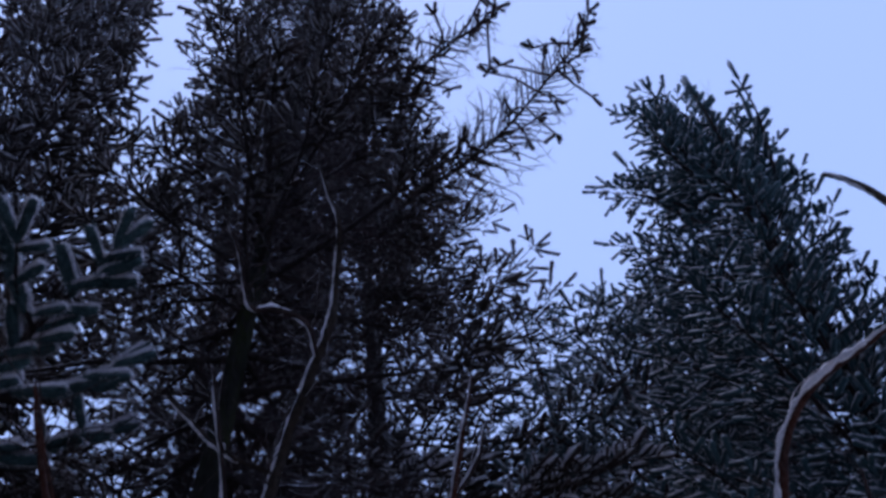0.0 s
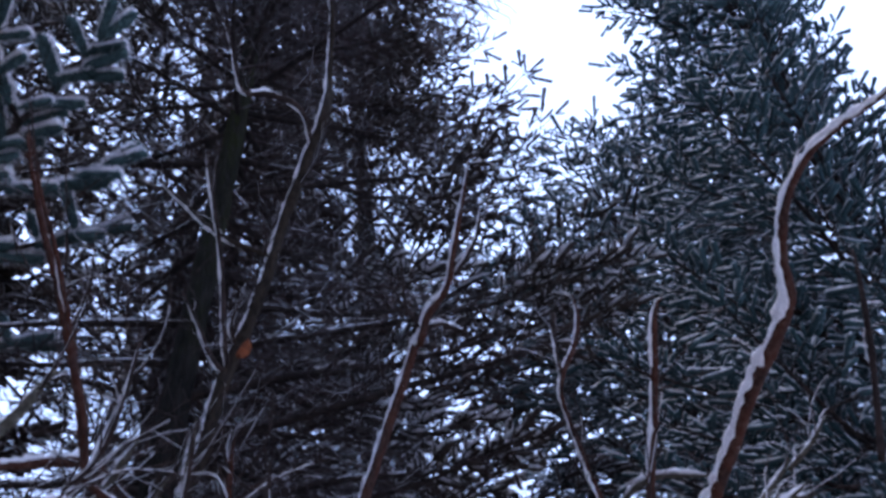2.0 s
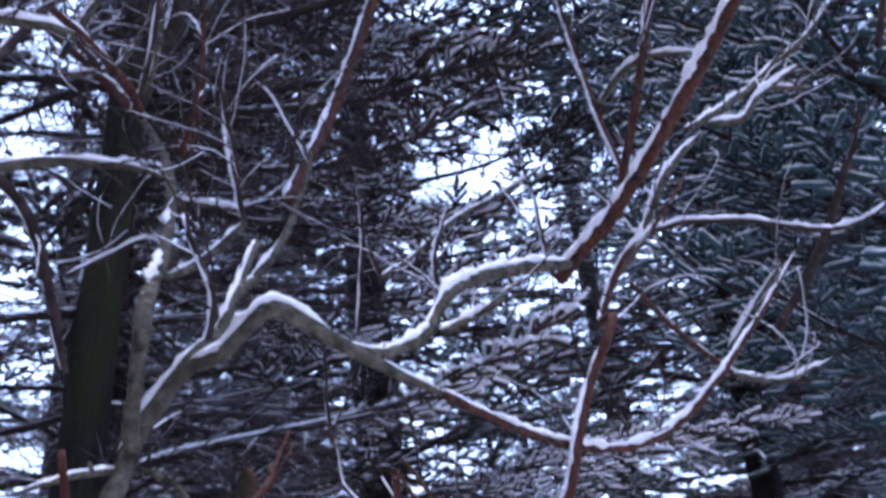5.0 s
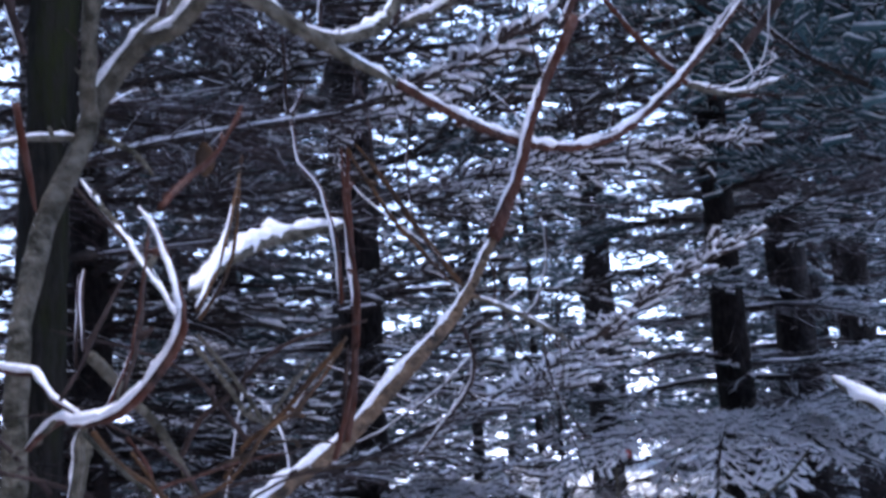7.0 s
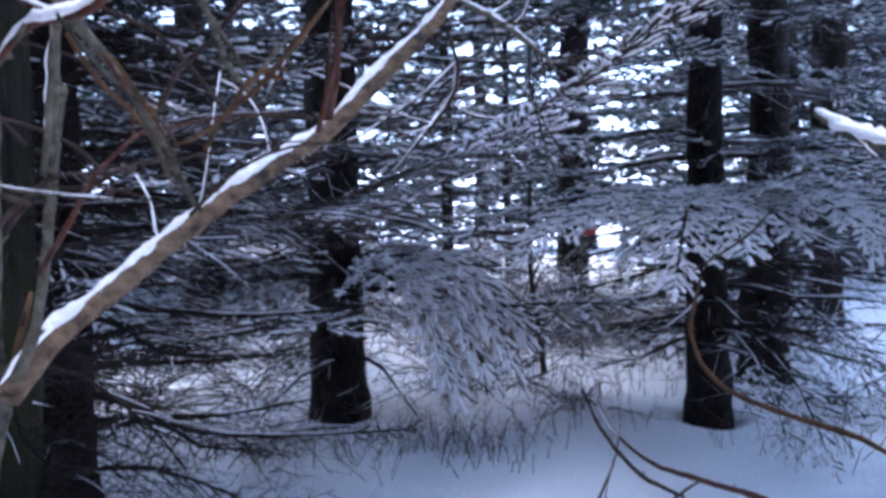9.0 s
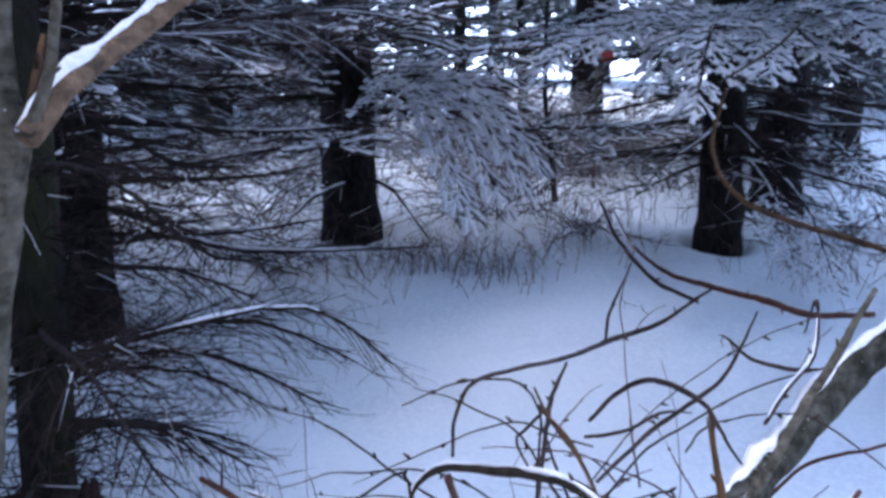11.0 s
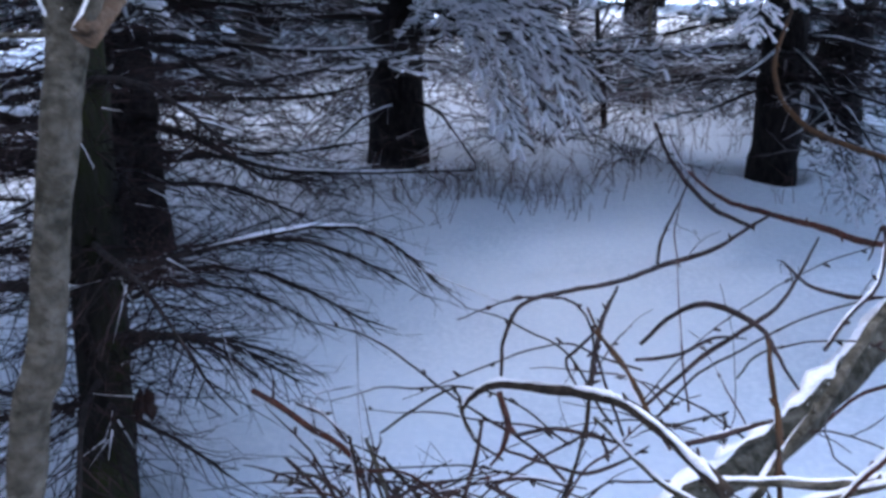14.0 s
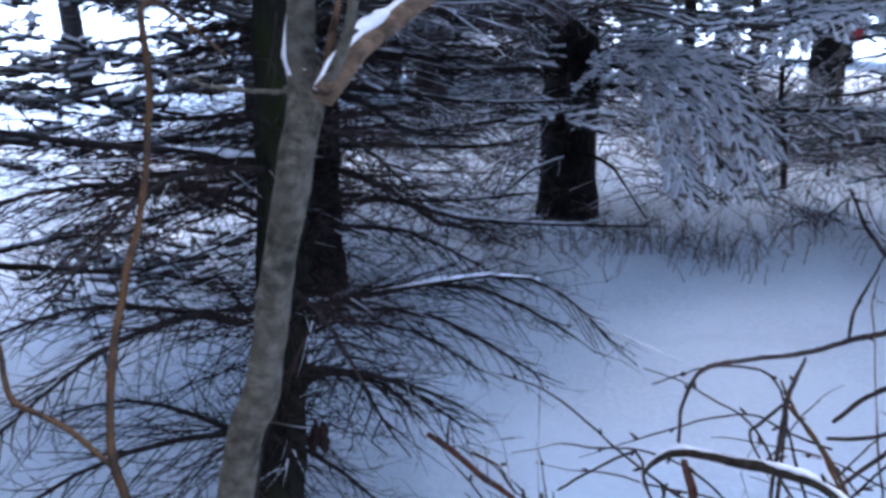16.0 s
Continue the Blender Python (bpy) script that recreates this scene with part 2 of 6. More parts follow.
class Tree:
    """A spruce: trunk, limbs, dead twigs, needled shoots and the snow on them."""

    def __init__(self, x, y, height, radius, seed, far=False, lean=(0, 0), bark=None, shoot=0.1, snow=0.8):
        self.x, self.y, self.h, self.r = x, y, height, radius
        self.rng = np.random.default_rng(seed)
        self.far, self.lean, self.bark, self.shoot, self.snowy = far, lean, bark or M_BARK, shoot, snow
        self.wood, self.twig, self.snow = Soup(), Soup(), Soup()
        self.o, self.d, self.l, self.s, self.limbs = [], [], [], [], []
        self.split, self.hi, self.fat, self.w = 99.0, [], 1.0, []
        self.kick, self.needle = 0.0, M_NEEDLE
        self.heap, self.q, self.limb_snow, self.sweep = 1.0, [], None, 1.0
        self.furred, self.fur, self.lift = False, [], 0.3
        # bare twigs that start below this height take the darker, shaded colour
        self.dry, self.shade_top = Soup(), 1.2

    def axis(self, z):
        k = z / self.h
        return np.array((self.lean[0] * k + self.kick * math.exp(-max(z, 0) / 0.5) + 0.02 * math.sin(z * 1.3 + self.x * 5), self.lean[1] * k + 0.03 * math.sin(z * 1.1 + self.y * 3), z))

    def shoots(self, p, d, length, snow=None):
        self.o.append(p), self.d.append(d), self.l.append(length), self.s.append(self.snowy if snow is None else snow), self.hi.append(not self.far and p[2] < self.split), self.w.append(self.fat), self.q.append(self.heap), self.fur.append(self.furred)

    def spray(self, p, d, length, r, snow, needled=True):
        """A side twig with shoots on both sides, or bare with finer twigs."""
        rng = self.rng
        n = 4 if not self.far else 3
        s = np.linspace(0, 1, n)[:, None]
        bend = np.array((0, 0, rng.uniform(-0.25, 0.05))) + rng.normal(0, 0.07, 3)
        pts = p + d * length * s + bend * length * s ** 2
        hi = not self.far and p[2] < self.split
        bare = self.dry if not self.far and p[2] < self.shade_top else self.twig
        if hi:
            tube(self.wood if needled else bare, pts, np.linspace(r, r * 0.5, n), 3)
        else:
            if needled:
                tube(self.wood, [p, pts[-1]], [r * 1.3, r], 3)
            else:
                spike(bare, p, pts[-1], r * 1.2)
            if needled and rng.random() < snow * 0.7:
                o = np.array((0, 0, r * 0.7))
                spike(self.snow, p + o, pts[-1] + o, r)
        side = unit(np.cross(d, (0, 0, 1)))
        big = 1.0 if p[2] < self.split else 1.3
        size = self.shoot * big
        step = self.shoot * min(big, 1.1) * (0.6 if not self.far else 0.8)
        if needled:
            k = max(1, int(length / step))
            for i in range(k):
                t = (i + rng.uniform(0.3, 1)) / k
                q = p + d * length * t + bend * length * t * t
                for sg in (-1, 1):
                    if rng.random() < 0.85:
                        dd = unit(d * rng.uniform(0.75, 1.0) + sg * side * rng.uniform(0.6, 0.85) * self.sweep + np.array((0, 0, rng.uniform(-0.05, self.lift) * self.sweep)) + rng.normal(0, 0.13, 3))
                        self.shoots(q, dd, size * rng.uniform(0.65, 1.1) * (1.15 - 0.5 * t), snow)
            self.shoots(pts[-1] - d * 0.02, unit(d + bend * 0.7), size * rng.uniform(0.9, 1.25), snow)
        else:
            k = max(1, int(length / 0.07))
            for i in range(k):
                t = (i + rng.uniform(0.2, 1)) / k
                q = p + d * length * t + bend * length * t * t
                dd = unit(d * 0.9 + (-1, 1)[i % 2] * side * rng.uniform(0.3, 1.0) + np.array((0, 0, rng.uniform(-0.3, 0.5))) + rng.normal(0, 0.15, 3))
                ll = rng.uniform(0.05, 0.17)
                e = q + dd * ll + np.array((0, 0, -0.02))
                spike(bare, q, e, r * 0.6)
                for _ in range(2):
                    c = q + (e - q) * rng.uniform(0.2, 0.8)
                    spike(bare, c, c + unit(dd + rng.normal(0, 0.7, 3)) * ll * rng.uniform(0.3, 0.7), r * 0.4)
                if rng.random() < snow * (0.1 if self.far else 0.16):
                    o = np.array((0, 0, r * 0.5))
                    spike(self.snow, q + o, e + o, r * (0.6 if self.far else 0.85))
        if hi and rng.random() < snow * (0.8 if needled else 0.15):
            o = np.array((0, 0, r * 0.75))
            k = np.linspace(r, r * 0.5, n) * (self.heap if needled else 0.75)
            k[0] *= 0.5
            tube(self.snow, pts + o, k, 3)

    def limb(self, knots, bare=0.3, gap=0.09, reach=0.5, snow=None, spread=1.0, dead=1.0, fine=0.003, longest=0.75):
        """A limb along knots of x, y, z, radius: bare with dead twigs at first, then needled sprays."""
        rng = self.rng
        snow = self.snowy if snow is None else snow
        knots = np.array(knots, float)
        if abs(knots[0][:2]).max() < 1e-6:
            knots[0][:2] = self.axis(knots[0][2])[:2]
        pts, rad = smooth_path(knots, 0.12 if not self.far else 0.3)
        if self.far:
            tube(self.wood, pts, rad, 4)
        else:
            one = Soup()
            tube(one, pts, rad, 6, 0.06, rng)
            self.limbs.append(one)
        seg = np.linalg.norm(np.diff(pts, axis=0), axis=1)
        run = np.concatenate([[0], np.cumsum(seg)])
        total = run[-1]
        lie = snow if self.limb_snow is None else self.limb_snow
        if not self.far and lie > 0.2:
            i = int(rng.integers(0, 4))
            while i < len(pts) - 2:
                j = min(len(pts), i + int(rng.integers(3, 9)))
                if j - i > 1 and rng.random() < lie:
                    o = np.array((0, 0, 1))[None] * rad[i:j, None] * 0.7
                    w = rad[i:j] * 0.62 + 0.0012
                    w[0] *= 0.4
                    w[-1] *= 0.4
                    tube(self.snow, pts[i:j] + o, w, 5, 0.2, rng)
                i = j + int(rng.integers(0, 3))
        d0 = 0.06 * total
        if pts[0][2] > self.split:
            gap = gap * 1.4
        while d0 < total:
            t = d0 / total
            i = min(np.searchsorted(run, d0), len(pts) - 1)
            i = max(i, 1)
            tan = unit(pts[i] - pts[i - 1])
            p = pts[i - 1] + tan * (d0 - run[i - 1])
            side = unit(np.cross(tan, (0, 0, 1)))
            for sg in (-1, 1):
                if t < bare and rng.random() > dead:
                    continue
                d = unit(tan * rng.uniform(0.5, 0.9) + sg * side * rng.uniform(0.7, 1.0) * spread + np.array((0, 0, rng.uniform(-0.3, 0.15))))
                length = min(reach * total * (1.05 - t) * rng.uniform(0.6, 1.0) + 0.05, longest)
                self.spray(p, d, length, fine, snow, t > bare + rng.uniform(-0.08, 0.08))
            d0 += gap * rng.uniform(0.7, 1.3)
        tip = unit(pts[-1] - pts[-2])
        self.spray(pts[-1] - tip * 0.03, tip, 0.12, 0.003, snow, bare < 1)

    def whorls(self, z0, z1, longest, step=0.38, per=5, bare=0.35, rise=0.15, droop=0.25, power=0.8, gap=0.1, snow=None, keep=None, dead=0.6, reach=0.5):
        rng = self.rng
        z = z0
        while z < z1:
            L = longest * max(0.0, 1 - (z - z0 * 0.6) / (self.h * 1.02 - z0 * 0.6)) ** power + 0.12
            turn = rng.uniform(0, 6.28)
            for i in range(per):
                a = turn + 6.283 * i / per + rng.uniform(-0.25, 0.25)
                if keep and not keep(a, z):
                    continue
                l = L * rng.uniform(0.75, 1.1)
                d = np.array((math.cos(a), math.sin(a), 0))
                up = rise + 0.6 * (z / self.h) ** 2 + rng.uniform(-0.08, 0.08)
                base = self.axis(z + rng.uniform(-0.1, 0.1))
                s = np.linspace(0, 1, 5)[:, None]
                k = base + d * l * s + np.array((0, 0, 1)) * l * (up * s - (droop + up * 0.4) * s ** 2 + 0.18 * s ** 4) + rng.normal(0, 0.02, (5, 3)) * s * l
                r = np.linspace(0.006 + 0.009 * l, 0.003, 5)[:, None]
                self.limb(np.hstack([k, r]), bare, gap, reach, snow, dead=dead)
            z += step * rng.uniform(0.8, 1.2)

    def stubs(self, n, z0, z1, longest):
        """Short dead twigs that bristle from the trunk."""
        rng = self.rng
        for _ in range(n):
            z, a = rng.uniform(z0, z1), rng.uniform(0, 6.28)
            d = unit((math.cos(a), math.sin(a), rng.uniform(-0.5, 0.5)))
            self.spray(self.axis(z) + d * self.r * 0.8, d, longest * rng.uniform(0.4, 1.1), 0.0026, 0.02, False)

    def finish(self, name, label, group="spruces"):
        rng = self.rng
        thing = new(name)
        thing.location = (self.x, self.y, 0)
        tagged(thing, label, "tree", group)
        t = Soup()
        z = np.concatenate([np.linspace(-0.3, 0.35, 8), np.linspace(0.45, 3.0, 24 if not self.far else 4), np.linspace(3.2, self.h, 16 if not self.far else 8)])
        r = self.r * (1 - 0.93 * np.maximum(z, 0) / self.h) * (1 + 0.28 * np.exp(-np.maximum(z - 0.02, 0) / 0.15))
        tube(t, np.array([self.axis(k) for k in z]), r, 18 if not self.far else 8, 0.07, rng)
        t.link("trunk", self.bark, thing)
        if self.wood.n:
            tagged(self.wood.link("branchwood", M_LIMB, thing), kind="stuff")
        for one in self.limbs:
            one.link("limb", M_LIMB, thing)
        if self.twig.n:
            tagged(self.twig.link("deadwood", M_TWIG, thing, "fine bare brown dead twigs"), kind="stuff")
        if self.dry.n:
            tagged(self.dry.link("shaded_deadwood", M_SHADETWIG, thing, "low bare twigs without rime, coloured darker for shade"), kind="stuff")
        if self.o:
            o, d, l = np.array(self.o), np.array(self.d), np.array(self.l)
            pick = rng.integers(0, 1000, len(o))
            snowy = rng.random(len(o)) < np.array(self.s)
            g, rime = Soup(), Soup()
            low = np.array(self.hi)
            full = np.array(self.fur)
            for kinds, group in ((SHOOTS, low & ~full), (FAR_SHOOTS, ~low & ~full), (DENSE, full)):
                for i, (green, white) in enumerate(kinds):
                    m = (pick % len(kinds) == i) & group
                    fat = np.array(self.w)
                    scatter(rime if kinds is DENSE else g, green, o[m], d[m], l[m], fat[m])
                    m &= snowy & (d[:, 2] < 0.8)
                    scatter(self.snow, white, o[m], d[m], l[m] * 1.02, fat[m] * np.array(self.q)[m])
            tagged(g.link("crown", self.needle, thing, "dark needled shoots"), kind="stuff")
            if rime.n:
                tagged(rime.link("frosted_growth", M_FROST, thing, "thick shoots furred with frost"), kind="stuff")
        if self.snow.n:
            tagged(self.snow.link("snow_cover", M_SNOW, thing, "snow clinging to the shoots"), kind="stuff")
        return thing


# ---- ground ----
def ground_height(x, y):
    h = 0.05 * np.sin(x * 0.7 + 0.4) * np.cos(y * 0.45) + 0.03 * np.sin(x * 1.9 + y * 1.3)
    h = h + 0.16 / (1 + np.exp(-(y - 4.1 - 0.15 * x) * 3.5))
    h = h - 0.8 / (1 + np.exp(-(y - 16) * 0.35)) - 0.02
    return h


def build_ground():
    s = Soup()
    u = np.linspace(-1, 1, 221)
    xs = 6 * u + 2500 * np.sign(u) * np.abs(u) ** 9
    ys = 3 + 7 * u + 2500 * np.sign(u) * np.abs(u) ** 9
    X, Y = np.meshgrid(xs, ys, indexing="ij")
    Z = ground_height(X, np.clip(Y, -20, 40)) * np.exp(-((np.abs(X) / 60) ** 2)) 
    rng = np.random.default_rng(3)
    Z = Z + rng.normal(0, 0.004, Z.shape)
    for cx, cy, r in TRUNKS:
        q = np.hypot(X - cx, Y - cy)
        Z += 0.05 * np.exp(-(q / (r + 0.22)) ** 2) - 0.14 * np.exp(-(q / (r + 0.05)) ** 4)
    for k in range(24):
        px, py = 0.3 + 0.075 * k, 3.72 + 0.03 * math.sin(k * 1.7) - 0.002 * k
        q = np.hypot((X - px) * 1.0, (Y - py) * 1.2)
        Z -= (0.02 if k % 3 else 0.035) * np.exp(-(q / 0.06) ** 2)
    n = len(u)
    i, j = np.meshgrid(np.arange(n - 1), np.arange(n - 1), indexing="ij")
    a = (i * n + j).ravel()
    f = np.vstack([np.stack([a, a + n, a + n + 1], 1), np.stack([a, a + n + 1, a + 1], 1)])
    s.add(np.stack([X, Y, Z], -1).reshape(-1, 3), f)
    tagged(s.link("ground", M_SNOW_GROUND), "smooth blue-white snow lying under the spruces", "ground", kind="structure")


TRUNKS = [(-0.95, 1.94, 0.066), (-1.47, 3.8, 0.11), (-0.4, 5.08, 0.16), (1.63, 4.72, 0.115), (2.3, 5.6, 0.15), (2.05, 3.05, 0.12), (-2.7, 2.6, 0.12)]
build_ground()

# ---- spruces ----
A, B, C, D, E, F, G = TRUNKS

near = Tree(A[0], A[1], 10.5, A[2], 11, lean=(0.68, 0.05), bark=M_MOSS, shoot=0.07, snow=0.5)
near.split, near.kick, near.needle = 3.2, -0.04, M_OLDNEEDLE
# two rising limbs with snow-laden ends that reach across the clearing
near.limb_snow, near.heap, near.shoot, near.fat, near.sweep = 0.2, 1.3, 0.052, 0.9, 0.9
near.limb([(0, 0, 1.4, 0.012), (0.26, 0.1, 1.416, 0.011), (0.64, 0.2, 1.454, 0.01), (0.83, 0.22, 1.495, 0.009), (1.29, 0.25, 1.687, 0.008), (1.68, 0.07, 1.94, 0.004)], 0.6, 0.04, 0.34, 1.0, longest=0.3, fine=0.0028)
near.limb([(0, 0, 2.0, 0.012), (0.6, 0.3, 2.09, 0.01), (1.2, 0.43, 2.22, 0.008), (1.85, 0.4, 2.27, 0.004)], 0.5, 0.042, 0.34, 1.0, longest=0.32, fine=0.0028)
near.limb_snow, near.heap, near.shoot, near.fat, near.sweep = None, 1.0, 0.07, 1.0, 1.0
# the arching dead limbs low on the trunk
near.shade_top = 2.0
for knots in ([(0, 0, 0.66, 0.011), (0.2, -0.11, 0.75, 0.009), (0.58, -0.01, 0.81, 0.006), (0.75, -0.02, 0.78, 0.004), (0.86, -0.03, 0.68, 0.003)],
              [(0.12, -0.02, 0.68, 0.008), (0.3, 0.02, 0.75, 0.006), (0.55, 0.08, 0.74, 0.005), (0.76, 0.08, 0.64, 0.003)],
              [(0, 0, 0.6, 0.01), (0.2, 0.05, 0.68, 0.008), (0.45, 0.06, 0.66, 0.006), (0.68, 0.03, 0.55, 0.003)],
              [(0, 0, 0.5, 0.01), (0.15, -0.1, 0.58, 0.007), (0.38, -0.08, 0.55, 0.005), (0.52, -0.02, 0.46, 0.003)],
              [(0, 0, 0.56, 0.01), (0.14, 0.14, 0.6, 0.007), (0.34, 0.2, 0.56, 0.005), (0.5, 0.22, 0.46, 0.003)]):
    near.limb(knots, 1.2, 0.036, 0.42, 0.45, longest=0.3, spread=0.55, fine=0.0019)
for v, z in ((0.15, 0.42), (-0.18, 0.34)):
    near.limb([(0, 0, z, 0.01), (0.11, v * 0.7, z + 0.04, 0.007), (0.26, v, z, 0.005), (0.37, v, z - 0.1, 0.003)], 1.2, 0.036, 0.42, 0.45, longest=0.25, spread=0.55, fine=0.0019)
near.limb_snow = 0.1
for k in range(14):
    q = 1.9 + 0.35 * k
    u, v = math.cos(q), math.sin(q)
    z = 0.2 + 0.07 * ((k * 5) % 14)
    l = 1.0 if k < 11 else 0.72
    u, v = u * l, v * l
    near.limb([(0, 0, z, 0.01), (0.25 * u, 0.25 * v, z + 0.06, 0.008), (0.5 * u, 0.5 * v, z + 0.06, 0.005), (0.76 * u, 0.76 * v, z - 0.03, 0.003)], 1.2, 0.04, 0.5, 0.3, longest=0.34, spread=0.7, fine=0.0024)
near.limb_snow = None
near.whorls(1.0, 3.2, 1.1, 0.34, 5, 0.9, 0.1, 0.15, gap=0.055, snow=0.3, dead=1.0, keep=lambda a, z: math.sin(a) > -0.1 and (z > 2.2 or math.cos(a) < 0.0))
near.limb([(0, 0, 3.0, 0.014), (0.3, 0.45, 3.1, 0.012), (0.8, 0.6, 3.3, 0.01), (1.3, 0.5, 3.55, 0.006)], 0.75, 0.045, 0.25, 0.9, longest=0.3)
near.limb([(0, 0, 3.5, 0.014), (0.2, 0.4, 3.6, 0.012), (0.6, 0.55, 3.8, 0.01), (0.95, 0.5, 4.1, 0.006)], 0.7, 0.045, 0.25, 0.8, longest=0.3)
near.heap, near.shoot = 1.5, 0.06
for k in range(13):
    q = radians(2 + 47 * k % 75)
    z, l = 2.2 + 0.19 * k, 1.25 + 0.12 * (k * 3 % 5)
    u, v = l * math.cos(q), l * math.sin(q)
    near.limb([(0, 0, z, 0.013), (u * 0.3, v * 0.3, z + 0.05, 0.011), (u * 0.7, v * 0.7, z + 0.12, 0.008), (u, v, z + 0.28, 0.004)], 0.62, 0.045, 0.28, 0.9, longest=0.3)
near.heap, near.shoot = 1.0, 0.06
near.whorls(3.2, 5.0, 1.4, 0.26, 7, 0.8, 0.15, 0.1, gap=0.055, snow=0.5, dead=1.0, keep=lambda a, z: math.sin(a) > -0.25)
near.fat = 1.25
near.whorls(5.0, 10.2, 1.05, 0.19, 7, 0.66, 0.15, 0.1, gap=0.055, snow=0.1, dead=1.0, keep=lambda a, z: math.cos(a) > -0.35)
near.whorls(5.0, 10.2, 0.75, 0.22, 7, 0.5, 0.15, 0.1, gap=0.06, snow=0.1, dead=1.0, keep=lambda a, z: math.cos(a) <= -0.35)
# two long half-bare limbs that stand out against the sky
near.shoot, near.split = 0.075, 9.0
for knots in ([(0, 0, 5.95, 0.022), (0.62, 0.51, 6.09, 0.018), (1.22, 0.29, 6.25, 0.015), (1.62, 0.08, 6.35, 0.011), (2.09, -0.37, 6.48, 0.005)],
              [(0, 0, 6.1, 0.022), (0.42, 0.25, 6.2, 0.018), (0.55, 0.16, 6.31, 0.015), (1.2, -0.26, 6.55, 0.011), (1.6, -0.48, 6.61, 0.005)]):
    near.limb(knots, 1.3, 0.032, 0.3, 0.1, longest=0.4, fine=0.006)
    at, _ = smooth_path(knots, 0.05)
    for i in range(len(at) * 55 // 100, len(at)):
        for _ in range(2 if i > len(at) * 0.8 else 1):
            if near.rng.random() < 0.75:
                side = near.rng.normal(0, 1, 3)
                out = unit(unit(at[-1] - at[-8]) * 0.5 + unit(side))
                tip = at[i] + out * near.rng.uniform(0.06, 0.34)
                tube(near.twig, [at[i], (at[i] + tip) / 2 + near.rng.normal(0, 0.012, 3), tip], [0.008, 0.007, 0.007], 4)
                for _ in range(int(near.rng.integers(2, 6))):
                    near.shoots(tip - out * 0.02, unit(out * 0.7 + near.rng.normal(0, 0.5, 3)), near.rng.uniform(0.05, 0.085), 0.1)
near.split = 3.2
near.stubs(170, 0.2, 1.7, 0.3)
near.finish("spruce_tree", "tall spruce, thin mossy trunk, bare twiggy lower limbs")

dark = Tree(B[0], B[1], 11, B[2], 12, shoot=0.085, snow=0.5)
dark.split, dark.needle, dark.shade_top = 2.0, M_OLDNEEDLE, 2.4
dark.whorls(0.5, 1.2, 1.3, 0.2, 6, 1.2, 0.05, 0.2, gap=0.07, snow=0.4, dead=1.0)
dark.whorls(1.2, 2.6, 1.45, 0.24, 6, 0.75, 0.05, 0.2, gap=0.07, snow=0.5, dead=1.0)
dark.whorls(2.6, 5.0, 1.6, 0.4, 5, 0.75, 0.1, 0.15, gap=0.07, snow=0.5, dead=1.0)
dark.shoot = 0.11
dark.whorls(5.0, 10.6, 1.35, 0.32, 6, 0.5, 0.1, 0.15, gap=0.1, snow=0.1, dead=1.0)
dark.stubs(90, 0.3, 1.8, 0.5)
dark.finish("spruce_tree", "dark-trunked spruce with dense dead twigs low down")

mid = Tree(C[0], C[1], 13, C[2], 13, shoot=0.1, snow=0.7)
mid.split, mid.needle, mid.heap, mid.shoot, mid.sweep, mid.fat = 2.0, M_OLDNEEDLE, 2.0, 0.085, 0.6, 0.65
# one drooping fan of snow-laden shoots
for k in range(7):
    q = k / 6
    u, v, z = 0.62 + 0.36 * math.sin(q * 2.6), -0.8 + 0.5 * q + 0.05 * math.sin(k * 2.7), 0.46 + 0.36 * q
    mid.limb([(0.05, -0.1, 0.9 + 0.06 * q, 0.013), (u * 0.35, v * 0.5, 0.98 + 0.1 * q, 0.01), (u * 0.72, v * 0.82, 0.86 + 0.18 * q, 0.008), (u, v, z, 0.005)], 0.12, 0.1, 0.4, 1.0, longest=0.36, fine=0.0055, spread=0.6)
mid.heap, mid.sweep, mid.fat = 0.9, 1.0, 1.0
mid.limb([(0, 0, 0.6, 0.014), (-0.25, -0.15, 0.66, 0.011), (-0.7, -0.25, 0.62, 0.008), (-1.3, -0.3, 0.55, 0.003)], 0.8, 0.06, 0.3, 0.9, longest=0.3)
mid.limb([(0.05, -0.1, 0.45, 0.012), (-0.2, -0.3, 0.4, 0.009), (-0.4, -0.45, 0.22, 0.005)], 1.2, 0.09, 0.3, 0.9, longest=0.14)
mid.limb([(0.1, -0.1, 0.45, 0.012), (0.25, -0.3, 0.42, 0.009), (0.42, -0.45, 0.2, 0.005)], 1.2, 0.09, 0.3, 0.9, longest=0.14)
mid.shoot = 0.09
mid.whorls(0.9, 2.8, 1.45, 0.36, 5, 0.65, 0.05, 0.2, gap=0.08, snow=0.8, dead=0.9)
mid.whorls(2.8, 5.5, 1.8, 0.33, 6, 0.7, 0.1, 0.15, gap=0.065, snow=0.6, dead=1.0)
mid.shoot = 0.13
mid.whorls(5.5, 12.6, 2.0, 0.36, 6, 0.3, 0.15, 0.1, 0.5, gap=0.14, snow=0.1, dead=0.9)
mid.finish("spruce_tree", "stout dark spruce with drooping snowy lower limbs")

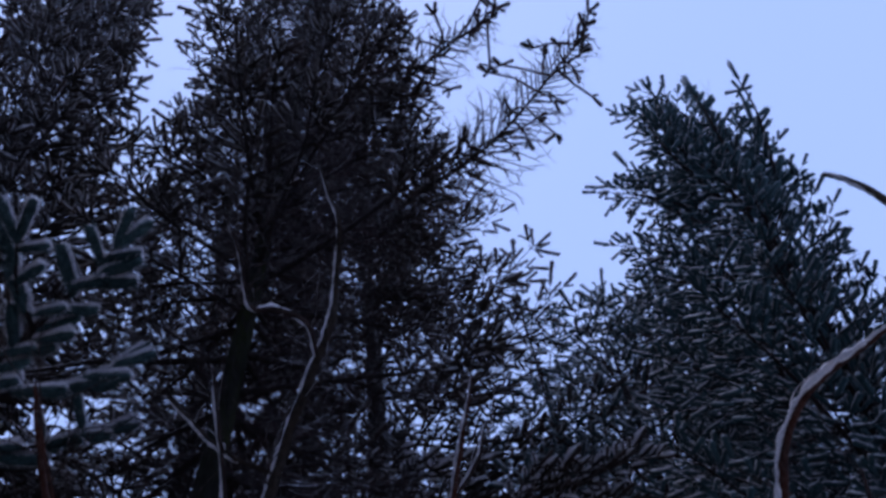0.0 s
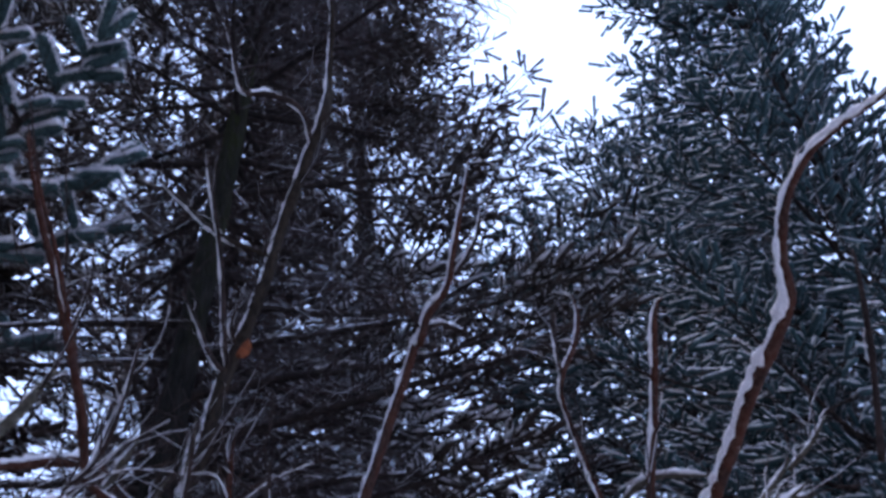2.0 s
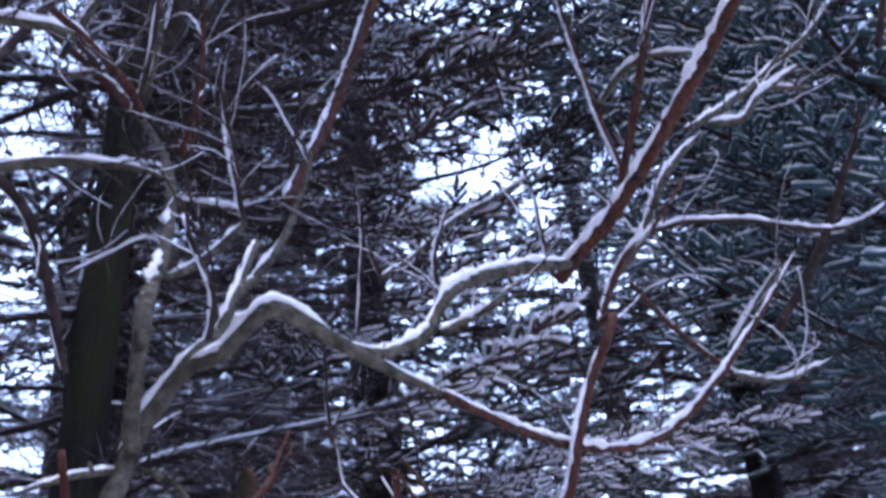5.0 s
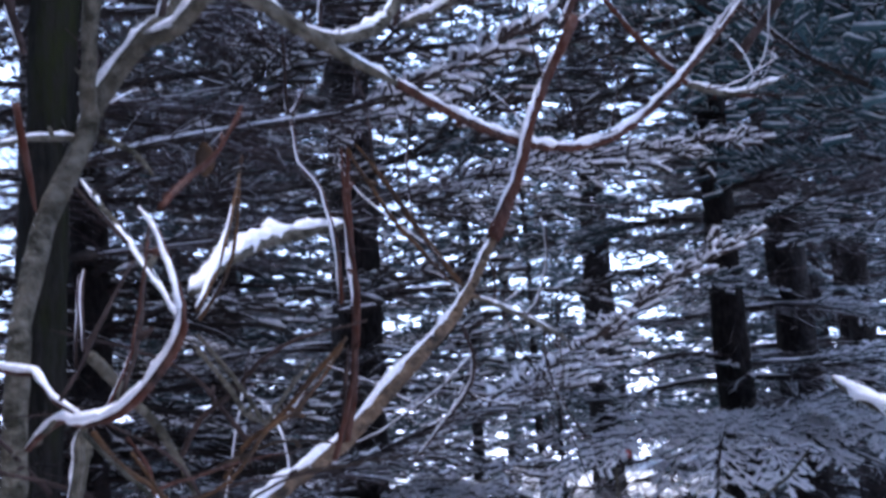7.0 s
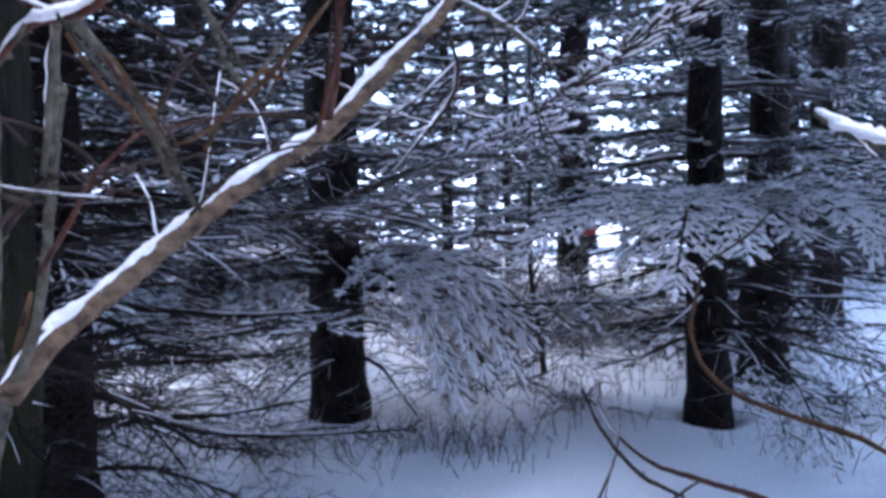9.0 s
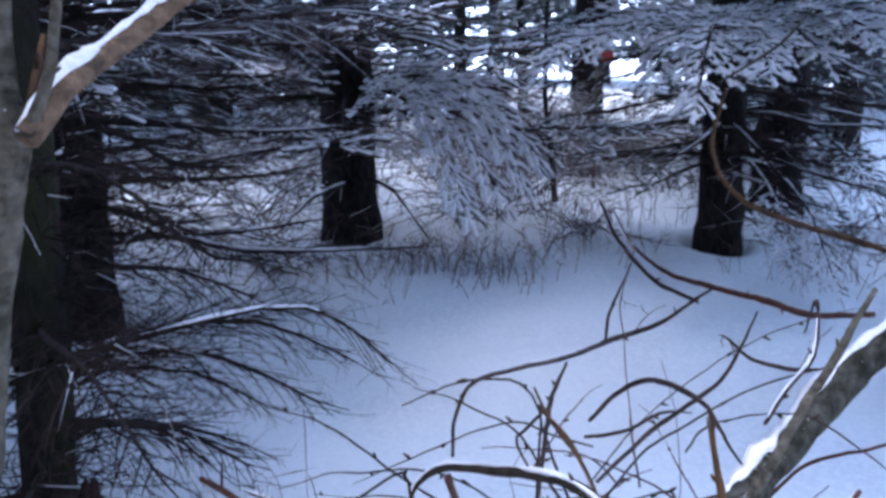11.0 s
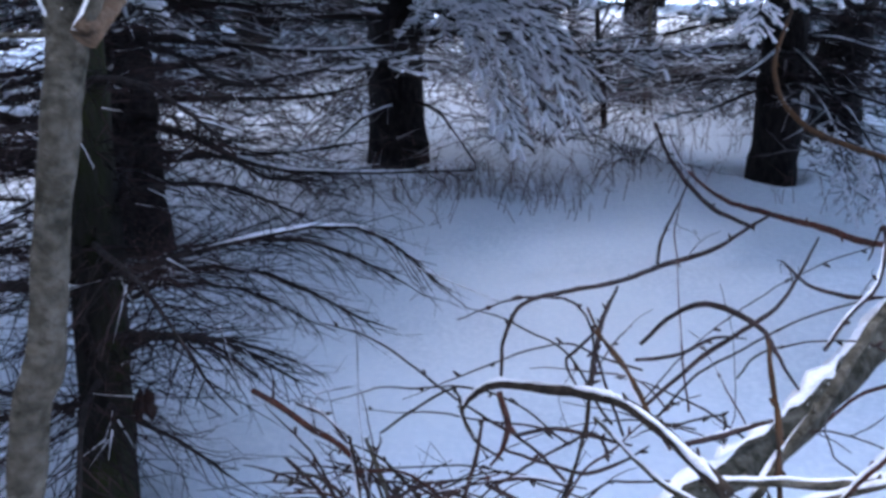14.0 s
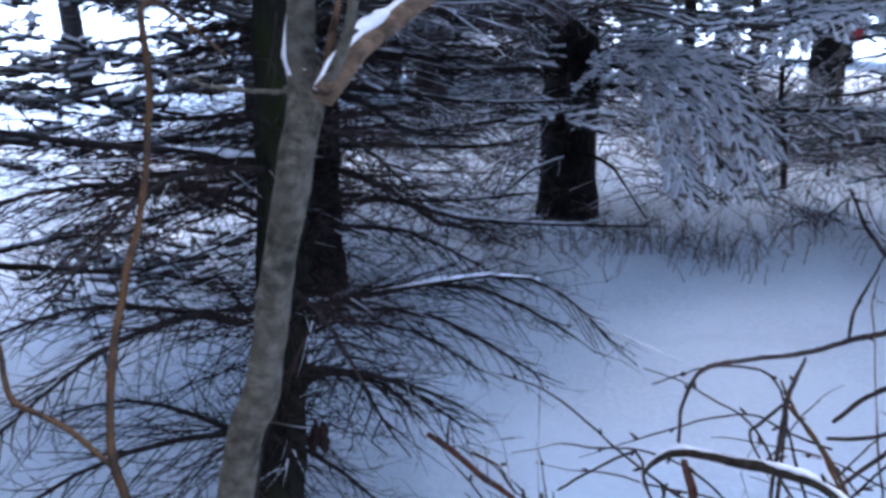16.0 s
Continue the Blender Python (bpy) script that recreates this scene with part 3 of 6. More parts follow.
for T, hh, seed in ((D, 7.6, 14), (E, 9.0, 15)):
    t = Tree(T[0], T[1], hh, T[2], seed, shoot=0.1, snow=0.75)
    t.split, t.heap, t.shoot, t.sweep, t.fat = 2.3, 1.7, 0.066, 0.8, 0.75
    if T is D:
        # a flat shelf of snow-laden limbs at chest height
        for k in range(11):
            a = radians(-160 + 15 * k + 6 * math.sin(k * 3.1))
            l = 1.1 + 0.22 * math.sin(k * 2.3)
            u, v = l * math.cos(a), l * math.sin(a)
            z = 1.12 + 0.08 * math.sin(k * 1.7)
            t.limb([(0, -0.05, 1.28 + 0.05 * math.sin(k), 0.014), (u * 0.4, v * 0.4, 1.36, 0.011), (u * 0.75, v * 0.75, 1.28, 0.008), (u, v, z, 0.004)], 0.2, 0.055, 0.34, 1.0, longest=0.32, fine=0.004, spread=0.8)
    for u, v, z in ((0.3, -0.8, 0.14), (0.15, -0.7, 0.18))[:2 if T is D else 1]:
        t.limb([(0, -0.05, 0.58, 0.012), (u * 0.4, v * 0.4, 0.6, 0.009), (u * 0.75, v * 0.75, 0.44, 0.006), (u, v, z, 0.003)], 0.55, 0.08, 0.3, 1.0, longest=0.18, fine=0.004)
    t.heap, t.sweep, t.fat = 0.9, 1.0, 1.0
    t.whorls(0.5, 1.3, 0.8, 0.2, 5, 0.95, 0.05, 0.3, gap=0.08, snow=0.4, dead=1.0)
    t.whorls(1.6, 2.6, 1.4, 0.4, 4, 0.35, 0.05, 0.2, gap=0.09, snow=1.0, dead=1.0)
    t.whorls(2.6, 4.8, 1.6, 0.3, 6, 0.72, 0.12, 0.15, gap=0.06, snow=0.6, dead=1.0)
    t.shoot = 0.12
    t.whorls(4.8, hh - 0.3, 1.6, 0.34, 6, 0.3, 0.25, 0.12, 0.6, gap=0.12, snow=0.2, dead=0.9)
    t.finish("spruce_tree", "dark-trunked spruce with snow-laden flat limbs")

right = Tree(F[0], F[1], 8.2, F[2], 16, lean=(0.3, -0.19), shoot=0.085, snow=0.6)
right.split, right.fat, right.heap, right.lift, right.needle = 99.0, 1.3, 0.6, 1.1, M_BLUENEEDLE
right.whorls(2.2, 7.5, 1.7, 0.26, 8, 0.34, 0.5, 0.1, 0.75, gap=0.09, dead=1.0, reach=0.42, keep=lambda a, z: math.cos(a + 0.54) < 0.3 - 0.05 * (z - 2))
right.whorls(2.3, 7.2, 0.42, 0.27, 8, 0.2, 0.5, 0.1, 0.6, gap=0.1, dead=0.6, keep=lambda a, z: math.cos(a + 0.54) >= 0.3 - 0.05 * (z - 2))
right.limb([(0.1, 0, 4.6, 0.014), (0.35, -0.2, 4.9, 0.012), (0.62, -0.45, 5.3, 0.009), (0.74, -0.55, 5.75, 0.005)], 0.3, 0.1, 0.3, 0.5, longest=0.3)
# the crown: upright leaders, each with rings of stubby shoots
for lx, ly, z0, z1 in ((0.0, 0.0, 7.2, 8.15), (-0.32, -0.12, 7.0, 7.95), (-0.2, 0.1, 7.0, 8.0), (-0.48, -0.2, 6.7, 7.55), (-0.6, 0.05, 6.6, 7.3), (0.05, -0.42, 6.5, 7.35), (-0.28, -0.5, 6.3, 7.05)):
    foot = right.axis(z0) + np.array((lx * 0.5, ly * 0.5, -0.25))
    top = right.axis(z1) + np.array((lx * 1.15, ly * 1.15, 0))
    one = Soup()
    stalk, thick = smooth_path([(*foot, 0.011), (*(foot * 0.45 + top * 0.55 + np.array((lx * 0.2, ly * 0.2, 0))), 0.008), (*top, 0.004)], 0.1)
    tube(one, stalk, thick, 5)
    right.limbs.append(one)
    steps = int((z1 - z0) / 0.11)
    for k in range(steps):
        p = foot + (top - foot) * ((k + 1) / (steps + 1))
        for q in range(5):
            a = k * 1.1 + 1.257 * q + right.rng.uniform(-0.3, 0.3)
            right.shoots(p, unit((math.cos(a), math.sin(a), right.rng.uniform(0.3, 0.9))), (0.17 - 0.08 * k / steps) * right.rng.uniform(0.7, 1.15), 0.4)
    right.fat = 0.8
    right.shoots(top - np.array((0, 0, 0.05)), unit((lx * 0.3, ly * 0.3, 1.0)), 0.22, 0)
    right.fat = 1.2
right.finish("spruce_tree", "full young spruce with blue-green frosted shoots")

left = Tree(G[0], G[1], 12.5, G[2], 17, shoot=0.1, snow=0.5)
left.split, left.needle = 0.0, M_OLDNEEDLE
left.whorls(0.5, 2.2, 1.5, 0.5, 5, 0.4, 0.02, 0.2, gap=0.09, dead=1.0, snow=0.3)
left.whorls(2.2, 4.0, 1.2, 0.5, 4, 0.5, 0.15, 0.12, gap=0.1, dead=0.9, snow=0.5)
left.fat = 1.3
left.whorls(4.0, 12.2, 1.15, 0.27, 7, 0.4, 0.15, 0.12, gap=0.075, dead=1.0, snow=0.15)
# the frosted limb that reaches out over the path, with thick rods of needles on both sides
left.split, left.fat, left.heap, left.furred = 9.0, 1.2, 0.95, True
for knots, start, right_rods, up_rods in (([(0.942, -0.873, 4.053, 0.017), (1.299, -1.039, 4.253, 0.014), (1.587, -1.172, 4.458, 0.011), (1.7, -1.234, 4.54, 0.008), (1.79, -1.285, 4.598, 0.005)], 0.42, 11, 5),
                                          ([(1.516, -1.138, 4.395, 0.009), (1.504, -1.291, 4.433, 0.007), (1.541, -1.433, 4.483, 0.004)], 0.2, 3, 4),
                                          ([(0.745, -0.718, 4.391, 0.014), (1.172, -0.615, 4.382, 0.011), (1.381, -0.588, 4.411, 0.008), (1.545, -0.587, 4.426, 0.004)], 0.5, 7, 3),
                                          ([(0.852, -0.549, 3.956, 0.014), (1.148, -0.457, 4.017, 0.011), (1.279, -0.450, 4.023, 0.007), (1.327, -0.434, 4.039, 0.004)], 0.55, 4, 3),
                                          ([(1.301, -0.866, 4.399, 0.009), (1.505, -0.852, 4.433, 0.007), (1.668, -0.839, 4.503, 0.004)], 0.2, 5, 1)):
    wood, thick = smooth_path(knots, 0.05)
    one = Soup()
    tube(one, wood, thick, 7, 0.05, left.rng)
    left.limbs.append(one)
    tube(left.snow, wood[2:] + np.array((0, 0, 1)) * thick[2:, None] * 0.7, thick[2:] * 0.75, 6, 0.2, left.rng)
    for count, out in ((right_rods, (0.95, 0.1, -0.05)), (up_rods, (-0.3, -0.75, 0.55))):
        for k in range(count):
            i = min(int((start + (0.97 - start) * k / max(count - 1, 1)) * (len(wood) - 1)), len(wood) - 2)
            along = unit(wood[i + 1] - wood[i])
            d = unit(np.array(out) + along * 0.25 + left.rng.normal(0, 0.13, 3))
            left.shoots(wood[i] + left.rng.normal(0, 0.012, 3), d, left.rng.uniform(0.12, 0.2), 1.0)
    for turn in (-0.45, 0.35):
        left.shoots(wood[-1], unit(unit(wood[-1] - wood[-3]) + np.array((turn, 0, 0.1))), 0.16, 1.0)
left.finish("spruce_tree", "tall spruce at the stand's edge with frosted shoots")

# farther spruces behind the stand; those added beside and behind the view block light
far_a = Tree(-3.4, 7.6, 12, 0.15, 21, far=True, shoot=0.14, snow=0.3)
far_a.whorls(0.8, 4.0, 1.9, 0.42, 5, 0.55, 0.08, 0.18, gap=0.12, dead=1.0, snow=0.7)
far_a.whorls(4.0, 11.6, 1.5, 0.42, 5, 0.55, 0.08, 0.18, gap=0.12, dead=1.0)
a = far_a.finish("spruce_tree", "tall dark spruce round the clearing", "farther spruces")
far_b = Tree(3.9, 8.2, 10.5, 0.13, 22, far=True, shoot=0.14, snow=0.3)
far_b.whorls(2.3, 10.1, 1.8, 0.4, 5, 0.55, 0.1, 0.18, gap=0.12, dead=1.0, snow=0.5)
b = far_b.finish("spruce_tree", "dark spruce behind the clearing", "farther spruces")
for i, (x, y, turn, size) in enumerate(((8.2, 6.6, 300, 0.9), (-2.0, 8.6, 210, 1.1), (-4.0, 10.2, 95, 1.0), (5.2, 9.6, 30, 1.0), (1.7, 9.0, 200, 1.3), (-7.5, 5.0, 10, 1.0), (-6.5, 9.5, 80, 1.0), (1.15, 10.2, 70, 0.42), (0.4, 8.7, 130, 0.55))):
    copy_thing(a if i % 2 else b, pose(x, y, -0.1, 0, 0, turn) @ Matrix.Scale(size, 4))
# the next three are added at the view's sides to block sky light
copy_thing(a, pose(-3.5, 0.9, -0.05, 0, 0, 75) @ Matrix.Scale(0.85, 4))
copy_thing(a, pose(-4.6, 4.2, -0.05, 0, 0, 10) @ Matrix.Scale(0.9, 4))
copy_thing(a, pose(3.4, 3.9, -0.05, 0, 0, 100) @ Matrix.Scale(0.5, 4))
copy_thing(a, pose(3.4, 7.0, -0.05, 0, 0, 160) @ Matrix.Scale(0.8, 4))
# this first one stands unseen at the right, added to block sky light
edge = Tree(4.6, 1.2, 11, 0.14, 23, far=True, shoot=0.25, snow=0.3)
edge.whorls(0.5, 10.6, 2.1, 0.42, 6, 0.2, 0.08, 0.18, gap=0.2, dead=0.8)
c = edge.finish("spruce_tree", "tall dark filler spruce round the stand", "farther spruces")
for x, y, turn, size in ((1.4, 17.0, 30, 1.0), (3.0, 15.0, 80, 0.9), (4.9, 12.0, 140, 1.0), (-1.2, 12.0, 190, 1.05), (-3.3, 11.5, 270, 1.0), (-2.3, 10.4, 60, 0.9), (4.1, 9.4, 110, 0.8)):
    copy_thing(c, pose(x, y, -0.1, 0, 0, turn) @ Matrix.Scale(size, 4))
# unseen spruces added behind and beside the camera to cut light from there
back = Tree(0.2, -6.5, 11.5, 0.15, 24, far=True, shoot=0.5, snow=0.3)
back.whorls(0.5, 11, 2.2, 0.5, 6, 0.1, 0.08, 0.18, gap=0.36, dead=0.3)
d = back.finish("spruce_tree", "unseen dark spruce added to block light", "farther spruces")
for x, y, turn, size in ((-3.2, -0.9, 20, 0.9), (-3.6, -2.8, 160, 1.0), (3.6, -2.4, 250, 0.95), (-4.4, 0.2, 310, 0.95), (-2.6, -5.6, 60, 1.05), (2.8, -5.4, 200, 1.0)):
    copy_thing(d, pose(x, y, -0.1, 0, 0, turn) @ Matrix.Scale(size, 4))


# ---- the leafless shrubs in the foreground ----
BUSH = np.random.default_rng(31)


def shrub(label, x, y):
    ob = new("shrub")
    ob.location = (x, y, 0)
    return tagged(ob, label, "shrub", "leafless shrubs")


def stem(bark, snow, *knots, girth=1.0, cover=1.0):
    """One branch of the current shrub along knots of x, y, z, radius, with the snow that clings to it."""
    rng = BUSH
    pts, rad = smooth_path(knots, 0.013)
    rad = rad * girth * np.interp(np.linspace(0, 1, len(rad)), (0, 0.75, 1), (1, 1, 0.6))
    k = len(pts)
    pts = pts - np.array(plant.location)
    bow = np.cumsum(rng.normal(0, 1, (k, 3)), axis=0)
    bow -= np.linspace(0, 1, k)[:, None] * bow[-1:]
    pts = pts + bow * 0.0006
    if np.linalg.norm(pts[k // 2] + np.array(plant.location) - np.array((0.05, 0, 1.8))) > 1.0:
        PATHS.append((pts, rad))
    s = Soup()
    thick = rad.max() > 0.007
    tube(s, pts, rad * (1 + 0.05 * np.sin(np.arange(k) * 0.31 + k) + 0.04 * np.sin(np.arange(k) * 0.83)), 10 if thick else 6, 0.025, rng)
    for i in range(3, k - 1, 8 if thick else 5):
        if rng.random() < 0.5:
            tan = unit(pts[i + 1] - pts[i])
            d = unit(tan * 0.7 + unit(np.cross(tan, rng.normal(0, 1, 3))))
            q = pts[i] + d * (rad[i] + rng.uniform(0.006, 0.014))
            tube(s, [pts[i], (pts[i] + q) / 2, q], [0.0026, 0.0028, 0.0012], 5)
    ob = s.link("branch", bark, plant)
    if snow <= 0:
        return
    tan = np.gradient(pts, axis=0)
    tan /= np.maximum(np.linalg.norm(tan, axis=1, keepdims=True), 1e-9)
    lay = np.array(LAY if pts[:, 2].mean() < 2.4 or abs(tan[:, 2]).mean() < 0.45 else (-1.0, -0.25, 0.5))
    off = lay - (tan @ lay)[:, None] * tan
    off /= np.maximum(np.linalg.norm(off, axis=1, keepdims=True), 0.25)
    i = 0
    while i < k - 2:
        n = int(rng.integers(12, 34) if snow >= 0.6 else rng.integers(4, 14))
        j = min(k, i + n)
        steep = abs(tan[i:j, 2]).mean()
        if j - i > 2 and rng.random() < min(snow, 1.0) * (1.0 if rad[i] > 0.0032 or snow > 1 else 0.6) * (1.0 if steep < 0.85 or snow > 1 else 0.75):
            r = rad[i:j]
            u = np.arange(j - i)
            e = np.clip(np.minimum(u + 0.6, j - i - u - 0.4) / 2.5, 0.15, 1) ** 0.6
            lump = 1 + 0.22 * np.convolve(rng.standard_normal(j - i + 4), np.ones(5) / 2.2, "valid") + 0.16 * rng.standard_normal(j - i)
            width = (r * np.interp(r, (0.004, 0.0075, 0.01, 0.02), (0.56, 0.47, 0.5, 0.27)) + np.minimum(0.001, r * 0.12)) * e * np.clip(lump, 0.5, 1.6) * max(snow, 0.7) ** 0.5 * cover * np.interp(abs(tan[i:j, 2]), (0.35, 0.8), (1.35 if pts[:, 2].mean() > 1.3 else 1.0, 0.95))
            w = Soup()
            tube(w, pts[i:j] + off[i:j] * (r * 0.68 + width * 0.35)[:, None], width, 8, 0.22, rng)
            w.link("snow", M_SNOW, ob, "snow clinging along the branch")
        i = j - 5 if snow > 1 or snow == 1 and rad[i] > 0.0045 else j + int(rng.integers(0, 14))
        if j >= k:
            break
    if rad.max() > 0.008:
        m = int(k * (3.0 if thick else 2.0) * min(1.0, rad.max() / 0.012) * (9.0 if rad.max() > 0.02 else 0.5))
        i = rng.integers(0, k, m)
        side = np.cross(tan[i], off[i])
        a = rng.normal(0, 0.6, m)[:, None]
        n = off[i] * np.cos(a) + side * np.sin(a)
        w = Soup()
        scatter(w, FLAKE, pts[i] + n * rad[i][:, None] * 0.9, tan[i] + rng.normal(0, 0.5, (m, 3)), rng.uniform(0.001, 0.0034, m), np.full(m, 1.3))
        tagged(w.link("snow_dusting", M_SNOW, ob, "thin broken dusting of snow"), kind="stuff")


LAY = (-0.5, -0.2, 1.0)
FLAKE = tuple(np.array(k) for k in spindle(np.random.default_rng(5), 2, 5, ((0.25, 0.17), (0.7, 0.2)), 0.6, 0, 0.3))


def tangle(n, seed, low, high, reach, thick, white):
    """Thin curled twigs that cross one another in the current shrub, starting in a box."""
    rng = np.random.default_rng(seed)
    for i in range(n):
        p = rng.uniform(low, high)
        a = rng.uniform(0, 6.28)
        d = unit((math.cos(a) * 0.6, math.sin(a) * 0.35, rng.uniform(0.5, 1.3)))
        out = unit((math.cos(a), math.sin(a) * 0.5, -0.35))
        l, r = reach * rng.uniform(0.6, 1.3), thick * rng.uniform(0.6, 1.2)
        knots = []
        for k in range(7):
            knots.append((*p, r * (1 - 0.09 * k)))
            d = unit(d + out * rng.uniform(0.1, 0.42) + rng.normal(0, 0.13, 3))
            p = p + d * l / 6
        stem((M_DARKTWIG, M_DARKTWIG, M_BROWNBARK, M_REDBARK)[i % 4], white * (0.3, 0.8, 0.15, 0.9)[i // 4 % 4], *knots)


def twiglets(n, low, high, seed, thick, white_share):
    """Fine side twigs on the branches of the current shrub, some lined with snow."""
    rng = np.random.default_rng(seed)
    wood, white = Soup(), Soup()
    origin = np.array(plant.location)
    for _ in range(n):
        pts, rad = PATHS[int(rng.integers(0, len(PATHS)))]
        i = int(rng.integers(1, len(pts) - 1))
        z = pts[i][2] + origin[2]
        if not low < z < high:
            continue
        tan = unit(pts[i + 1] - pts[i])
        d = unit(tan * rng.uniform(0.3, 0.9) + unit(np.cross(tan, rng.normal(0, 1, 3))) * 0.8 + np.array((0, 0, 0.4)))
        l = rng.uniform(0.08, 0.3)
        turn = unit(np.cross(d, rng.normal(0, 1, 3)))
        bend = rng.uniform(0.5, 2.2) * rng.choice((-1, 1))
        p = [pts[i]]
        for k in range(8):
            d = unit(d + turn * bend / 8 + rng.normal(0, 0.1, 3))
            p.append(p[-1] + d * l / 8)
        p = np.array(p)
        r = min(thick, rad[i] * 0.6)
        tube(wood, p, np.linspace(r, r * 0.5, 9), 4)
        for k in range(2, 8, 2):
            if rng.random() < 0.6:
                e = unit(p[k + 1] - p[k] + unit(rng.normal(0, 1, 3)) * l * 0.12)
                m = p[k] + e * l * rng.uniform(0.12, 0.3)
                tube(wood, [p[k], (p[k] + m) / 2 + rng.normal(0, 0.004, 3), m], [r * 0.7, r * 0.6, r * 0.4], 3)
        if rng.random() < white_share:
            o = np.array((-0.4, 0, 0.9)) * r * 0.7
            tube(white, p[:-2] + o, np.linspace(r * 0.95, r * 0.6, 7), 4)
    tagged(wood.link("brushwood", M_DARKTWIG, plant, "fine dark side twigs"), kind="stuff")
    tagged(white.link("twig_snow", M_SNOW, plant, "snow on the fine twigs"), kind="stuff")


PATHS = []
plant = shrub("leafless grey and red-brown shrub, branches lined with snow", -0.52, 0.8)
stem(M_GREYBARK, 0.22, (-0.571, 0.573, -0.1, 0.018), (-0.487, 0.614, 0.45, 0.0165), (-0.4, 0.658, 1.026, 0.0172), (-0.372, 0.667, 1.139, 0.0167), (-0.35, 0.683, 1.257, 0.0158), (-0.333, 0.697, 1.353, 0.0157), (-0.326, 0.71, 1.406, 0.0157), (-0.329, 0.716, 1.463, 0.0139), (-0.314, 0.704, 1.571, 0.0102), (-0.33, 0.75, 1.674, 0.0107), (-0.335, 0.777, 1.773, 0.0111), (-0.336, 0.836, 1.892, 0.0115), (-0.311, 0.875, 1.99, 0.0111), (-0.301, 0.843, 2.021, 0.0088), (-0.287, 0.809, 2.074, 0.0087), (-0.278, 0.798, 2.139, 0.0088), (-0.309, 0.907, 2.199, 0.0086), (-0.353, 1.077, 2.345, 0.0096), (-0.406, 1.265, 2.512, 0.0112), (-0.477, 1.434, 2.696, 0.012), (-0.578, 1.569, 2.909, 0.012), girth=1.0)
stem(M_REDBARK, 1.15, (-0.578, 1.569, 2.909, 0.009), (-0.647, 1.55, 2.988, 0.008), (-0.681, 1.454, 3.005, 0.007), (-0.707, 1.368, 3.008, 0.009), (-0.776, 1.294, 2.968, 0.008), (-0.855, 1.215, 2.917, 0.007), girth=1.3)
stem(M_BROWNBARK, 1.0, (-0.565, 1.524, 2.887, 0.009), (-0.535, 1.538, 2.982, 0.009), (-0.499, 1.537, 3.097, 0.011), (-0.461, 1.51, 3.236, 0.011), (-0.427, 1.497, 3.345, 0.011), (-0.384, 1.469, 3.436, 0.01), (-0.322, 1.426, 3.598, 0.0095), (-0.286, 1.39, 3.707, 0.009), (-0.194, 1.285, 3.872, 0.0085), (-0.148, 1.236, 3.975, 0.008), (-0.135, 1.216, 4.096, 0.006), (-0.103, 1.089, 4.245, 0.005), (-0.125, 1.047, 4.328, 0.004), (-0.146, 0.981, 4.422, 0.0025), girth=1.6)
stem(M_BROWNBARK, 1.15, (-0.321, 1.423, 3.601, 0.006), (-0.406, 1.396, 3.634, 0.005), (-0.47, 1.374, 3.677, 0.005), (-0.547, 1.333, 3.756, 0.004), (-0.619, 1.295, 3.829, 0.003), girth=1.3)
stem(M_DARKTWIG, 1.15, (-0.194, 1.285, 3.872, 0.005), (-0.214, 1.197, 3.933, 0.005), (-0.289, 1.154, 3.951, 0.007), (-0.359, 1.129, 3.955, 0.004), (-0.373, 1.029, 4.064, 0.003), (-0.41, 0.949, 4.165, 0.002), girth=1.3)
stem(M_DARKTWIG, 1.15, (-0.439, 1.488, 3.304, 0.005), (-0.439, 1.424, 3.378, 0.005), (-0.434, 1.33, 3.52, 0.0045), (-0.443, 1.246, 3.66, 0.004), (-0.451, 1.175, 3.778, 0.0035), girth=1.3)
stem(M_DARKTWIG, 1.15, (-0.45, 1.482, 3.292, 0.005), (-0.475, 1.461, 3.323, 0.005), (-0.505, 1.421, 3.404, 0.003), (-0.539, 1.381, 3.478, 0.002), girth=1.3)
stem(M_DARKTWIG, 1.15, (-0.423, 1.48, 3.367, 0.004), (-0.427, 1.446, 3.404, 0.004), (-0.404, 1.422, 3.465, 0.002), girth=1.3)
stem(M_GREYBARK, 1.15, (-0.552, 1.525, 2.934, 0.005), (-0.526, 1.507, 2.977, 0.005), (-0.502, 1.466, 3.052, 0.006), (-0.483, 1.423, 3.12, 0.003), girth=1.3)
stem(M_DARKTWIG, 1.15, (-0.341, 1.411, 3.607, 0.004), (-0.332, 1.37, 3.648, 0.002), girth=1.3)
stem(M_REDBARK, 0.30, (-0.448, 1.583, 2.952, 0.003), (-0.429, 1.534, 3.039, 0.003), (-0.408, 1.488, 3.114, 0.0015), girth=1.3)
stem(M_REDBARK, 0.15, (-0.503, 0.961, 2.727, 0.0047), (-0.501, 0.913, 2.792, 0.0051), (-0.522, 0.859, 2.892, 0.0052), (-0.535, 0.797, 2.977, 0.0048), (-0.555, 0.735, 3.063, 0.0044), (-0.562, 0.672, 3.134, 0.0035), (-0.571, 0.643, 3.189, 0.0025), girth=1.3)
stem(M_REDBARK, 0.20, (-0.642, 1.482, 2.979, 0.006), (-0.622, 1.29, 2.929, 0.005), (-0.576, 1.109, 2.84, 0.0045), (-0.543, 0.949, 2.876, 0.0039), girth=1.3)
stem(M_DARKTWIG, 1.15, (-0.598, 0.959, 2.554, 0.0063), (-0.569, 1.025, 2.681, 0.0058), (-0.54, 1.076, 2.818, 0.005), (-0.514, 1.075, 2.924, 0.004), (-0.479, 1.044, 3.057, 0.002), girth=1.3)
